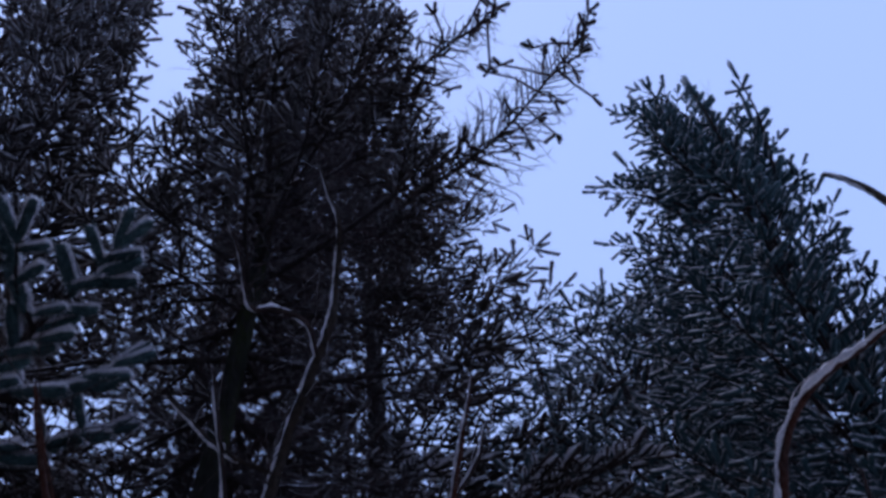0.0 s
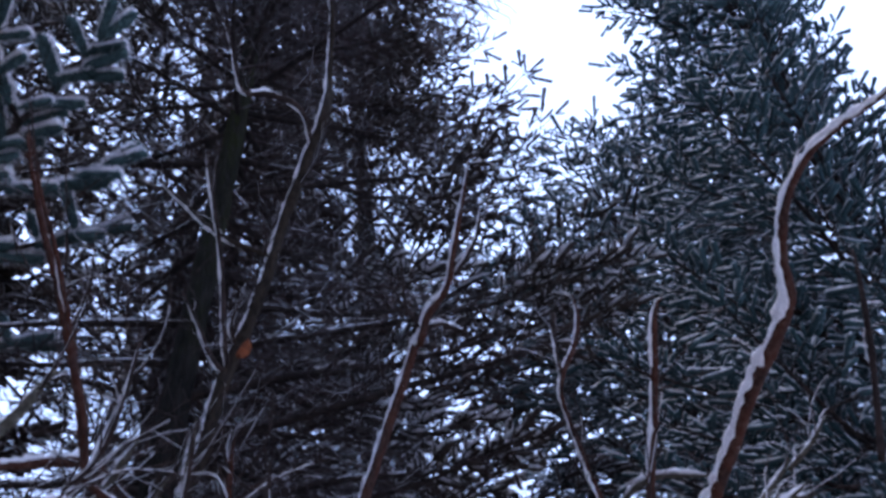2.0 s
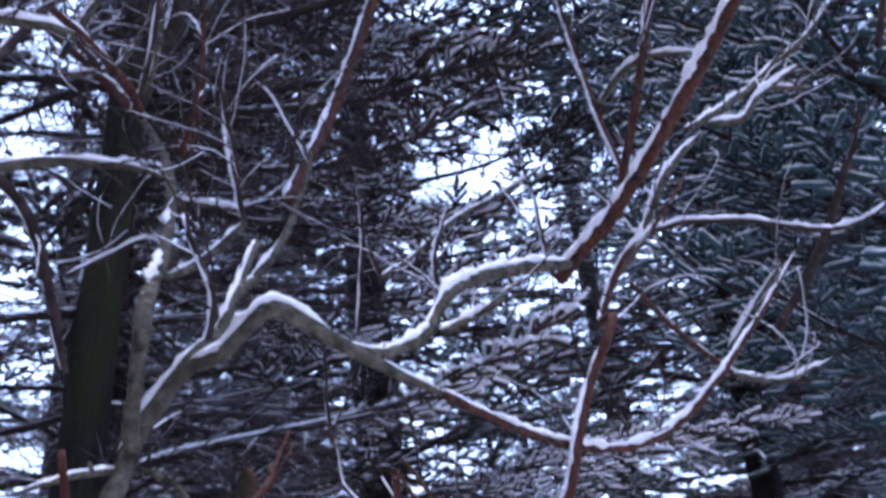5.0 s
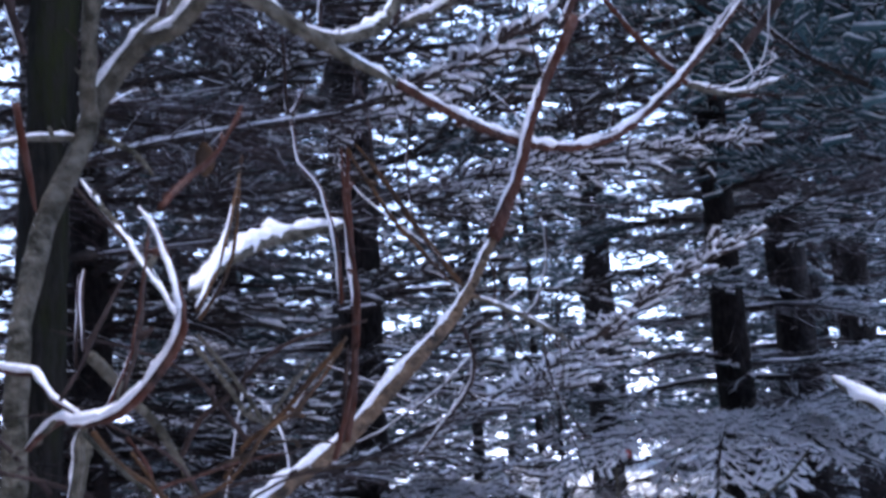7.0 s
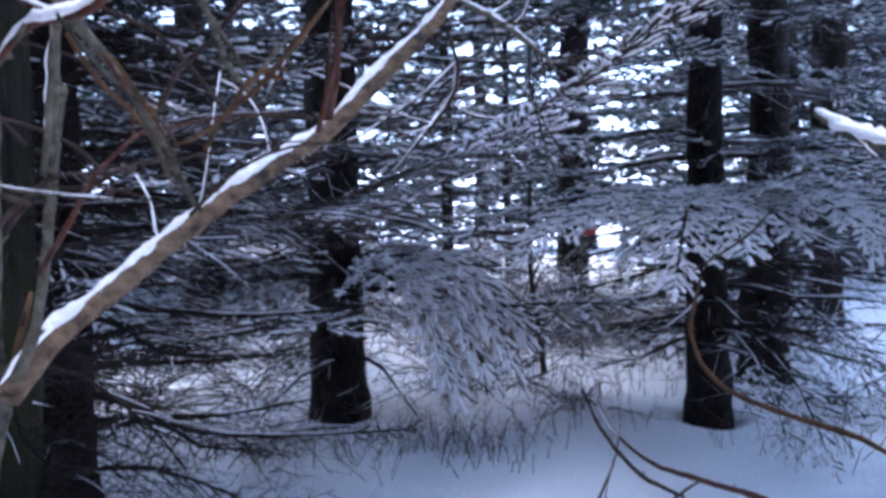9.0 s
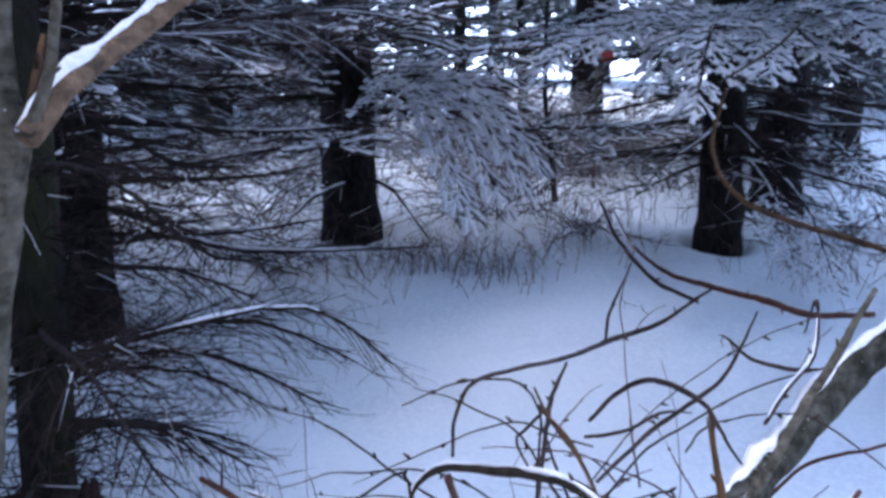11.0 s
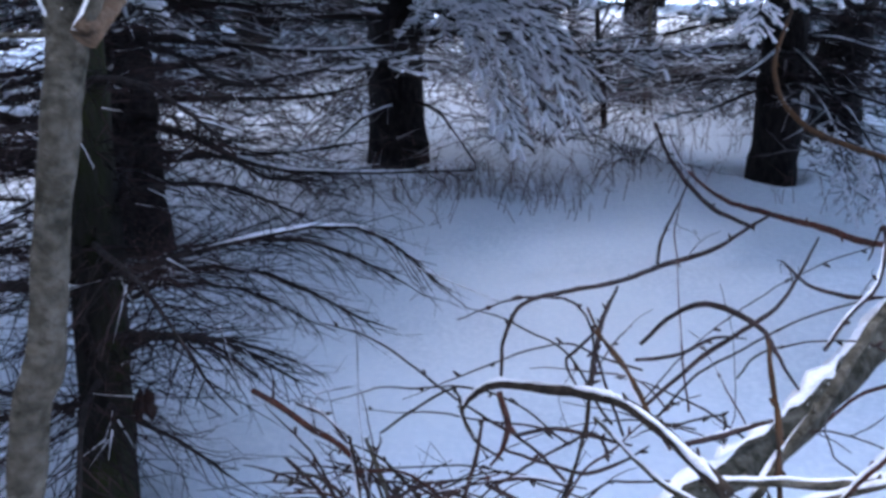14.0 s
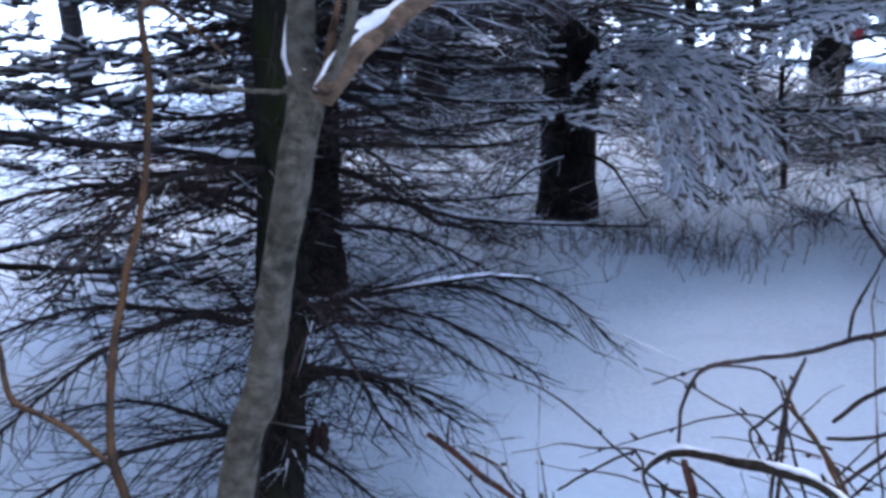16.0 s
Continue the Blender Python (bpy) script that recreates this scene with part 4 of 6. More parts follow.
stem(M_GREYBARK, 1.15, (-0.585, 0.777, 2.639, 0.0075), (-0.545, 0.802, 2.728, 0.0069), (-0.514, 0.82, 2.812, 0.0036), girth=1.3)
stem(M_GREYBARK, 1.15, (-0.62, 1.28, 2.845, 0.005), (-0.567, 1.257, 2.914, 0.006), (-0.534, 1.24, 2.958, 0.003), girth=1.3)
stem(M_GREYBARK, 1.15, (-0.647, 1.374, 2.877, 0.005), (-0.563, 1.393, 2.902, 0.004), (-0.512, 1.381, 2.95, 0.003), girth=1.3)
stem(M_GREYBARK, 0.90, (-0.331, 0.924, 2.003, 0.0115), (-0.298, 0.922, 2.055, 0.0108), (-0.256, 0.92, 2.107, 0.0101), (-0.237, 0.936, 2.14, 0.0075), (-0.219, 0.975, 2.221, 0.0056), (-0.207, 1.031, 2.301, 0.0053), (-0.281, 1.225, 2.312, 0.0075), (-0.25, 1.389, 2.457, 0.0082), (-0.203, 1.47, 2.644, 0.007), (-0.195, 1.486, 2.717, 0.006))
stem(M_DARKTWIG, 1.15, (-0.243, 0.919, 2.12, 0.0047), (-0.233, 0.912, 2.174, 0.0041), (-0.251, 0.904, 2.231, 0.0034), (-0.269, 0.906, 2.285, 0.0028), (-0.286, 1.044, 2.334, 0.0018))
stem(M_GREYBARK, 1.15, (-0.251, 0.904, 2.095, 0.008), (-0.214, 0.89, 2.102, 0.0086), (-0.173, 0.86, 2.125, 0.0098), (-0.153, 0.86, 2.137, 0.0105), (-0.126, 0.88, 2.129, 0.0099), (-0.087, 0.916, 2.108, 0.0086), (-0.04, 0.971, 2.089, 0.0074), (0.022, 1.034, 2.068, 0.0066))
stem(M_REDBARK, 1.15, (0.022, 1.034, 2.068, 0.0062), (0.09, 1.093, 2.041, 0.0057), (0.153, 1.156, 2.022, 0.006), (0.222, 1.213, 2.014, 0.0063), (0.298, 1.262, 2.022, 0.0062), (0.375, 1.322, 2.061, 0.0062), (0.456, 1.361, 2.128, 0.0065), (0.507, 1.386, 2.181, 0.0058), (0.588, 1.42, 2.269, 0.005), (0.676, 1.427, 2.373, 0.0025))
stem(M_GREYBARK, 1.15, (-0.082, 0.928, 2.107, 0.006), (-0.046, 0.965, 2.106, 0.0074), (0.001, 1.021, 2.14, 0.0076), (0.027, 1.075, 2.198, 0.0081), (0.056, 1.113, 2.24, 0.0092), (0.107, 1.163, 2.274, 0.0105), (0.182, 1.241, 2.313, 0.0113), (0.248, 1.299, 2.338, 0.0128))
stem(M_REDBARK, 1.15, (0.241, 1.416, 2.356, 0.0133), (0.296, 1.388, 2.4, 0.0133), (0.362, 1.346, 2.458, 0.0133), (0.439, 1.277, 2.544, 0.0133), (0.503, 1.203, 2.625, 0.0129), (0.563, 1.117, 2.705, 0.0124), (0.608, 1.035, 2.772, 0.0119), (0.626, 0.978, 2.788, 0.0121), (0.667, 0.915, 2.841, 0.0111), (0.675, 0.878, 2.91, 0.0093), (0.699, 0.834, 2.986, 0.009), (0.74, 0.798, 3.04, 0.0085), (0.796, 0.753, 3.073, 0.008), (0.868, 0.71, 3.089, 0.007), (0.964, 0.653, 3.112, 0.005))
stem(M_DARKTWIG, 1.15, (0.017, 1.248, 2.227, 0.004), (0.03, 1.233, 2.268, 0.004), (0.03, 1.212, 2.342, 0.0041), (0.054, 1.212, 2.411, 0.0025))
stem(M_DARKTWIG, 1.15, (0.231, 1.386, 2.355, 0.0047), (0.22, 1.369, 2.422, 0.0038), (0.211, 1.339, 2.53, 0.0019))
stem(M_GREYBARK, 1.15, (0.031, 1.133, 2.185, 0.0061), (0.077, 1.184, 2.222, 0.0065), (0.118, 1.215, 2.253, 0.005), (0.145, 1.251, 2.294, 0.0035))
stem(M_GREYBARK, 1.15, (-0.07, 1.433, 2.406, 0.0048), (-0.007, 1.511, 2.483, 0.006), (0.078, 1.576, 2.576, 0.006), (0.183, 1.64, 2.656, 0.006), (0.292, 1.69, 2.747, 0.004))
stem(M_DARKTWIG, 1.15, (-0.111, 1.372, 2.281, 0.0027), (-0.092, 1.318, 2.416, 0.0036), (-0.088, 1.291, 2.513, 0.0018))
stem(M_REDBARK, 0.20, (-0.07, 1.433, 2.406, 0.0029), (-0.088, 1.391, 2.449, 0.0029))
stem(M_TANBARK, 1.0, (-0.306, 0.688, 1.413, 0.0112), (-0.282, 0.74, 1.451, 0.0106), (-0.25, 0.801, 1.483, 0.0102), (-0.182, 0.889, 1.543, 0.0101), (-0.097, 0.977, 1.604, 0.01), (-0.048, 1.021, 1.642, 0.0101), (0.013, 1.07, 1.708, 0.0102), (0.083, 1.125, 1.782, 0.0102), (0.139, 1.165, 1.878, 0.01), cover=0.72)
stem(M_REDBARK, 0.80, (0.139, 1.165, 1.878, 0.0103), (0.177, 1.177, 1.958, 0.0083), (0.198, 1.179, 2.026, 0.0077), (0.23, 1.199, 2.107, 0.0075), (0.28, 1.202, 2.2, 0.0074), (0.296, 1.357, 2.256, 0.0063), (0.354, 1.368, 2.363, 0.0066), (0.432, 1.383, 2.435, 0.0049), (0.507, 1.4, 2.539, 0.003))
stem(M_REDBARK, 1.10, (-0.239, 0.572, 1.672, 0.0021), (-0.203, 0.544, 1.692, 0.0025), (-0.173, 0.513, 1.69, 0.0029), (-0.147, 0.501, 1.697, 0.0029), (-0.115, 0.479, 1.72, 0.0028), (-0.098, 0.461, 1.738, 0.0027), (-0.096, 0.46, 1.758, 0.0023), (-0.108, 0.474, 1.784, 0.0023), (-0.124, 0.495, 1.814, 0.0029), (-0.137, 0.51, 1.828, 0.0015), girth=1.15)
stem(M_REDBARK, 0.75, (-0.173, 0.513, 1.691, 0.0025), (-0.206, 0.542, 1.708, 0.0025), (-0.235, 0.573, 1.723, 0.0026), (-0.263, 0.582, 1.729, 0.0027), (-0.295, 0.599, 1.734, 0.0028), girth=1.15)
stem(M_GREYBARK, 0.75, (-0.251, 0.664, 1.566, 0.0035), (-0.23, 0.626, 1.623, 0.0036), (-0.199, 0.566, 1.676, 0.0034), (-0.175, 0.512, 1.69, 0.0029), girth=1.15)
stem(M_GREYBARK, 0.00, (-0.303, 0.691, 1.419, 0.0047), (-0.285, 0.697, 1.46, 0.0041), (-0.272, 0.713, 1.538, 0.0041), (-0.261, 0.72, 1.622, 0.0041), (-0.253, 0.721, 1.664, 0.0035), (-0.251, 0.664, 1.566, 0.0035), girth=1.15)
stem(M_YELLOW, 0.20, (-0.096, 0.491, 1.758, 0.0019), (-0.092, 0.53, 1.788, 0.002), (-0.091, 0.565, 1.821, 0.0018), (-0.089, 0.597, 1.866, 0.0011), girth=1.15)
stem(M_GREYBARK, 2.20, (-0.102, 0.509, 1.769, 0.0024), (-0.118, 0.656, 1.803, 0.0039), (-0.114, 0.756, 1.832, 0.0054), (-0.092, 0.858, 1.856, 0.0062), (-0.048, 0.961, 1.879, 0.0059), girth=1.15)
stem(M_GREYBARK, 0.75, (-0.098, 0.471, 1.746, 0.0018), (-0.126, 0.523, 1.774, 0.002), (-0.175, 0.607, 1.817, 0.0022), (-0.224, 0.689, 1.862, 0.0029), (-0.268, 0.75, 1.903, 0.0024), girth=1.15)
stem(M_REDBARK, 0.75, (-0.154, 0.607, 1.846, 0.0022), (-0.15, 0.684, 1.886, 0.0026), (-0.141, 0.778, 1.941, 0.0024), (-0.131, 0.819, 1.987, 0.0019), girth=1.15)
stem(M_GREYBARK, 0.75, (-0.109, 0.531, 1.736, 0.0015), (-0.108, 0.615, 1.708, 0.0021), (-0.113, 0.716, 1.682, 0.0026), (-0.117, 0.817, 1.666, 0.0027), girth=1.15)
stem(M_YELLOW, 0.35, (-0.169, 0.854, 1.613, 0.0025), (-0.145, 0.841, 1.641, 0.0025), (-0.106, 0.819, 1.671, 0.0024), (-0.069, 0.804, 1.707, 0.0024), (-0.033, 0.787, 1.743, 0.0024), girth=1.15)
stem(M_GREYBARK, 0.75, (-0.117, 0.817, 1.666, 0.0018), (-0.097, 0.841, 1.7, 0.0018), (-0.077, 0.874, 1.726, 0.0012), girth=1.15)
stem(M_REDBARK, 0.20, (-0.048, 0.876, 1.638, 0.0041), (-0.039, 0.878, 1.685, 0.0041), (-0.035, 0.878, 1.732, 0.0041), (-0.033, 0.884, 1.793, 0.0038), (-0.034, 0.883, 1.866, 0.0035), (-0.03, 0.875, 1.95, 0.0032), girth=1.15)
stem(M_YELLOW, 0.25, (0.095, 1.145, 1.811, 0.0029), (0.056, 1.12, 1.864, 0.0032), (0.015, 1.089, 1.925, 0.0031), (-0.017, 1.057, 1.972, 0.0028), (-0.034, 1.03, 1.991, 0.002), girth=1.15)
stem(M_GREYBARK, 0.75, (0.107, 1.176, 1.802, 0.0029), (0.166, 1.224, 1.778, 0.0031), (0.225, 1.319, 1.755, 0.0033), (0.274, 1.414, 1.728, 0.0018), girth=1.15)
stem(M_DARKTWIG, 0.75, (0.089, 1.169, 1.763, 0.0022), (0.103, 1.19, 1.711, 0.0026), (0.093, 1.211, 1.672, 0.0023), (0.05, 1.23, 1.618, 0.0023), (0.006, 1.266, 1.573, 0.0016), girth=1.15)
stem(M_DARKTWIG, 0.75, (-0.052, 0.875, 1.639, 0.0025), (-0.042, 0.828, 1.697, 0.0024), (-0.034, 0.807, 1.735, 0.0018), girth=1.15)
stem(M_REDBARK, 0.70, (-0.05, 0.923, 1.785, 0.0026), (-0.053, 0.915, 1.847, 0.0026), (-0.068, 0.922, 1.913, 0.0023), (-0.094, 0.941, 1.951, 0.002), (-0.103, 0.955, 2.008, 0.0013), girth=1.15)
stem(M_GREYBARK, 0.75, (-0.207, 0.542, 1.693, 0.0015), (-0.236, 0.573, 1.678, 0.0019), (-0.27, 0.612, 1.665, 0.0017), girth=1.15)
stem(M_YELLOW, 0.20, (-0.177, 0.532, 1.684, 0.0015), (-0.17, 0.576, 1.653, 0.0016), (-0.158, 0.62, 1.626, 0.0016), (-0.152, 0.658, 1.583, 0.0011), girth=1.15)
stem(M_REDBARK, 0.10, (-0.171, 0.577, 1.677, 0.001), (-0.163, 0.599, 1.651, 0.0013), (-0.167, 0.616, 1.62, 0.0008), girth=1.15)
stem(M_DARKTWIG, 0.75, (-0.203, 0.585, 1.74, 0.0016), (-0.197, 0.606, 1.766, 0.0016), (-0.192, 0.665, 1.815, 0.0011), girth=1.15)
stem(M_DARKTWIG, 0.75, (-0.203, 0.585, 1.74, 0.0016), (-0.211, 0.6, 1.775, 0.0013), (-0.215, 0.617, 1.803, 0.0011), girth=1.15)
stem(M_DARKTWIG, 0.75, (-0.164, 0.547, 1.705, 0.0015), (-0.163, 0.577, 1.746, 0.0016), (-0.167, 0.613, 1.795, 0.0016), (-0.173, 0.645, 1.841, 0.0011), girth=1.15)
stem(M_GREYBARK, 0.75, (-0.323, 0.874, 1.978, 0.0039), (-0.334, 0.817, 1.964, 0.0038), (-0.36, 0.755, 1.941, 0.0031))
stem(M_GREYBARK, 0.75, (-0.302, 0.882, 1.979, 0.0033), (-0.273, 0.894, 1.968, 0.0033), (-0.235, 0.863, 1.928, 0.0026))
stem(M_REDBARK, 0.10, (-0.271, 0.625, 1.941, 0.0023), (-0.269, 0.639, 1.9, 0.0026), (-0.267, 0.651, 1.857, 0.0017), girth=1.15)
stem(M_DARKTWIG, 0.75, (-0.135, 1.129, 2.18, 0.0023), (-0.137, 1.164, 2.077, 0.0027), (-0.101, 1.153, 2.129, 0.0015))
stem(M_REDBARK, 0.90, (0.371, 1.344, 2.501, 0.0058), (0.402, 1.303, 2.6, 0.0059), (0.438, 1.264, 2.717, 0.006), (0.47, 1.216, 2.831, 0.0055), (0.492, 1.168, 2.937, 0.006), (0.5, 1.081, 2.992, 0.006), (0.511, 1.074, 3.011, 0.003), girth=1.3)
stem(M_REDBARK, 1.15, (0.449, 1.629, 2.692, 0.005), (0.419, 1.62, 2.821, 0.0055), (0.408, 1.609, 2.898, 0.005), (0.383, 1.58, 3.016, 0.0045), (0.364, 1.548, 3.109, 0.004), (0.363, 1.496, 3.152, 0.005), (0.412, 1.483, 3.24, 0.006), (0.43, 1.454, 3.303, 0.005), (0.428, 1.439, 3.366, 0.0025), girth=1.3)
stem(M_DARKTWIG, 1.15, (0.363, 1.496, 3.152, 0.004), (0.359, 1.454, 3.224, 0.003), (0.358, 1.435, 3.279, 0.002), girth=1.3)
stem(M_GREYBARK, 1.15, (0.42, 1.613, 2.831, 0.006), (0.462, 1.574, 2.874, 0.006), (0.511, 1.499, 2.87, 0.006), (0.601, 1.434, 2.826, 0.005), girth=1.3)
stem(M_GREYBARK, 1.15, (0.339, 1.423, 2.347, 0.0068), (0.408, 1.428, 2.427, 0.008), (0.462, 1.419, 2.531, 0.008), (0.511, 1.429, 2.592, 0.008), (0.565, 1.441, 2.643, 0.006))
stem(M_GREYBARK, 1.15, (0.541, 1.443, 2.654, 0.005), (0.653, 1.53, 2.744, 0.006), (0.769, 1.604, 2.847, 0.006), (0.862, 1.623, 2.944, 0.005), girth=1.3)
stem(M_GREYBARK, 1.15, (0.769, 1.607, 2.842, 0.005), (0.847, 1.63, 2.847, 0.005), (0.9, 1.657, 2.863, 0.003), girth=1.3)
stem(M_GREYBARK, 1.15, (0.841, 1.596, 2.902, 0.005), (0.908, 1.591, 2.954, 0.005), (0.965, 1.58, 3.017, 0.003), girth=1.3)
stem(M_GREYBARK, 1.15, (0.598, 1.469, 2.677, 0.005), (0.676, 1.489, 2.694, 0.006), (0.723, 1.497, 2.748, 0.005), (0.812, 1.481, 2.804, 0.004), girth=1.3)
stem(M_DARKTWIG, 1.15, (0.456, 1.696, 2.56, 0.006), (0.595, 1.708, 2.581, 0.0065), (0.721, 1.725, 2.579, 0.0065), (0.888, 1.782, 2.564, 0.0065), (1.013, 1.83, 2.59, 0.0065), (1.106, 1.822, 2.638, 0.006))
stem(M_REDBARK, 0.60, (0.338, 1.283, 2.287, 0.0045), (0.399, 1.343, 2.236, 0.0047), (0.476, 1.413, 2.192, 0.0049), (0.546, 1.465, 2.166, 0.005), (0.668, 1.503, 2.151, 0.003))
stem(M_GREYBARK, 1.15, (0.506, 1.395, 2.149, 0.0058), (0.607, 1.47, 2.152, 0.005), (0.729, 1.522, 2.196, 0.003))
stem(M_DARKTWIG, 0.10, (1.009, 1.517, 2.852, 0.006), (1.05, 1.457, 3.018, 0.006), (1.077, 1.365, 3.21, 0.005), (1.093, 1.339, 3.313, 0.004), girth=1.3)
stem(M_DARKTWIG, 0.10, (0.823, 2.024, 2.397, 0.009), (0.956, 1.963, 2.571, 0.009), (1.015, 1.798, 2.734, 0.007), (1.045, 1.722, 2.838, 0.006), girth=1.3)
stem(M_GREYBARK, 1.15, (0.641, 1.785, 2.311, 0.009), (0.699, 1.74, 2.386, 0.009), (0.754, 1.691, 2.459, 0.004))
stem(M_REDBARK, 1.10, (-0.252, 1.527, 2.631, 0.008), (-0.211, 1.576, 2.759, 0.0095), (-0.162, 1.615, 2.893, 0.0095), (-0.103, 1.621, 3.063, 0.0095), (-0.027, 1.593, 3.256, 0.009), (0.028, 1.549, 3.374, 0.0085), (0.029, 1.538, 3.345, 0.009), (0.059, 1.508, 3.41, 0.0085), (0.118, 1.478, 3.472, 0.007), (0.155, 1.419, 3.574, 0.006), (0.192, 1.354, 3.672, 0.005), (0.224, 1.307, 3.762, 0.003), girth=1.3)
stem(M_DARKTWIG, 1.15, (0.152, 1.462, 3.502, 0.005), (0.207, 1.428, 3.575, 0.0045), (0.242, 1.391, 3.661, 0.0025), girth=1.3)
stem(M_DARKTWIG, 1.15, (0.038, 1.53, 3.355, 0.005), (0.085, 1.525, 3.391, 0.006), (0.156, 1.564, 3.388, 0.005), girth=1.3)
stem(M_DARKTWIG, 0.50, (0.041, 1.511, 3.377, 0.003), (0.012, 1.485, 3.436, 0.003), (0.011, 1.425, 3.542, 0.002), girth=1.3)
stem(M_GREYBARK, 1.15, (-0.298, 1.357, 2.503, 0.0077), (-0.332, 1.32, 2.446, 0.0075), (-0.375, 1.28, 2.388, 0.0072), (-0.395, 1.231, 2.356, 0.0061))
stem(M_DARKTWIG, 1.15, (-0.298, 1.355, 2.507, 0.0039), (-0.311, 1.323, 2.599, 0.0039), (-0.324, 1.297, 2.709, 0.002), girth=1.3)
stem(M_REDBARK, 0.30, (-0.43, 1.453, 2.689, 0.003), (-0.401, 1.43, 2.829, 0.003), (-0.381, 1.377, 2.986, 0.002), girth=1.3)
stem(M_DARKTWIG, 1.15, (-0.206, 1.54, 2.723, 0.003), (-0.274, 1.542, 2.888, 0.003), (-0.323, 1.545, 2.957, 0.002), girth=1.3)
stem(M_GREYBARK, 1.15, (-0.502, 1.525, 2.732, 0.006), (-0.603, 1.487, 2.734, 0.007), (-0.7, 1.451, 2.725, 0.007), (-0.791, 1.418, 2.704, 0.007), (-0.866, 1.382, 2.691, 0.007), girth=1.3)
stem(M_GREYBARK, 1.15, (-0.484, 1.517, 2.654, 0.005), (-0.38, 1.505, 2.623, 0.005), (-0.33, 1.476, 2.592, 0.003), girth=1.3)
stem(M_DARKTWIG, 0.30, (-0.665, 1.194, 2.548, 0.0087), (-0.633, 1.237, 2.505, 0.0087), (-0.619, 1.278, 2.442, 0.0087), (-0.611, 1.312, 2.377, 0.0087), (-0.599, 1.363, 2.261, 0.0087))
stem(M_DARKTWIG, 1.15, (-0.426, 1.349, 2.45, 0.0039), (-0.473, 1.369, 2.497, 0.004), (-0.552, 1.402, 2.49, 0.004), (-0.632, 1.388, 2.45, 0.003))
stem(M_YELLOW, 0.00, (-0.51, 0.635, 1.028, 0.005), (-0.532, 0.651, 1.072, 0.0047), (-0.554, 0.704, 1.142, 0.0044), (-0.567, 0.762, 1.205, 0.0045), (-0.564, 0.815, 1.283, 0.0042), (-0.572, 0.87, 1.397, 0.0039), (-0.582, 0.907, 1.485, 0.0037), (-0.538, 1.002, 1.414, 0.0027))
stem(M_YELLOW, 0.00, (-0.527, 0.644, 1.058, 0.0031), (-0.578, 0.655, 1.09, 0.0032), (-0.637, 0.662, 1.109, 0.0032), (-0.664, 0.686, 1.142, 0.0026), (-0.698, 0.721, 1.187, 0.002))
stem(M_GREYBARK, 0.80, (-0.32, 0.714, 1.415, 0.0023), (-0.375, 0.745, 1.409, 0.0024), (-0.452, 0.787, 1.406, 0.0022), (-0.528, 0.839, 1.413, 0.0016))
stem(M_YELLOW, 0.20, (-0.313, 0.718, 1.429, 0.0041), (-0.312, 0.743, 1.461, 0.0038), (-0.312, 0.766, 1.489, 0.0036))
stem(M_GREYBARK, 0.30, (-0.26, 0.741, 1.741, 0.0048), (-0.236, 0.788, 1.698, 0.0042), (-0.223, 0.837, 1.66, 0.0043), (-0.211, 0.883, 1.605, 0.0038), (-0.189, 0.907, 1.542, 0.0032), girth=1.15)
stem(M_DARKTWIG, 0.10, (0.445, 2.134, 0.995, 0.004), (0.472, 1.999, 0.921, 0.005), (0.518, 1.863, 0.873, 0.0055), (0.579, 1.733, 0.87, 0.006))
stem(M_YELLOW, 0.30, (0.834, 2.4, 1.23, 0.005), (0.786, 2.341, 1.115, 0.006), (0.789, 2.265, 1.022, 0.0065), (0.83, 2.127, 0.967, 0.007), (0.911, 1.979, 0.956, 0.007), (0.975, 1.835, 0.959, 0.007), (0.972, 1.603, 0.971, 0.008))
stem(M_GREYBARK, 0.80, (0.813, 2.409, 1.245, 0.003), (0.891, 2.338, 1.314, 0.004), (0.942, 2.272, 1.379, 0.004), (0.97, 2.213, 1.441, 0.003))
stem(M_GREYBARK, 1.30, (0.691, 1.393, 1.645, 0.0068), (0.714, 1.327, 1.612, 0.0093), (0.737, 1.258, 1.59, 0.0099), (0.765, 1.185, 1.575, 0.0087), girth=1.15)
stem(M_GREYBARK, 0.9, (-0.141, 0.657, 1.749, 0.0026), (-0.124, 0.683, 1.721, 0.0032), (-0.109, 0.697, 1.694, 0.0032), (-0.098, 0.709, 1.670, 0.0037), girth=0.62)
stem(M_YELLOW, 0.35, (-0.156, 0.682, 1.615, 0.0022), (-0.127, 0.690, 1.629, 0.0027), (-0.098, 0.709, 1.670, 0.0035), (-0.077, 0.723, 1.680, 0.0033), (-0.055, 0.736, 1.705, 0.0028), (-0.032, 0.747, 1.735, 0.0021), girth=0.62)
stem(M_OLDBARK, 0.25, (-0.162, 0.474, 1.688, 0.0022), (-0.153, 0.498, 1.666, 0.0025), (-0.140, 0.522, 1.643, 0.0025), (-0.129, 0.543, 1.612, 0.0020), (-0.121, 0.560, 1.578, 0.0019), girth=0.62)
stem(M_YELLOW, 0.0, (-0.149, 0.521, 1.671, 0.0014), (-0.137, 0.524, 1.650, 0.0016), (-0.124, 0.535, 1.624, 0.0016), (-0.116, 0.534, 1.598, 0.0012), girth=0.62)
stem(M_REDBARK, 0.35, (-0.053, 0.824, 1.625, 0.0048), (-0.039, 0.828, 1.680, 0.0048), (-0.026, 0.828, 1.747, 0.0048), (-0.026, 0.822, 1.809, 0.0045), (-0.031, 0.811, 1.870, 0.0043), (-0.030, 0.797, 1.931, 0.0037), girth=0.62)
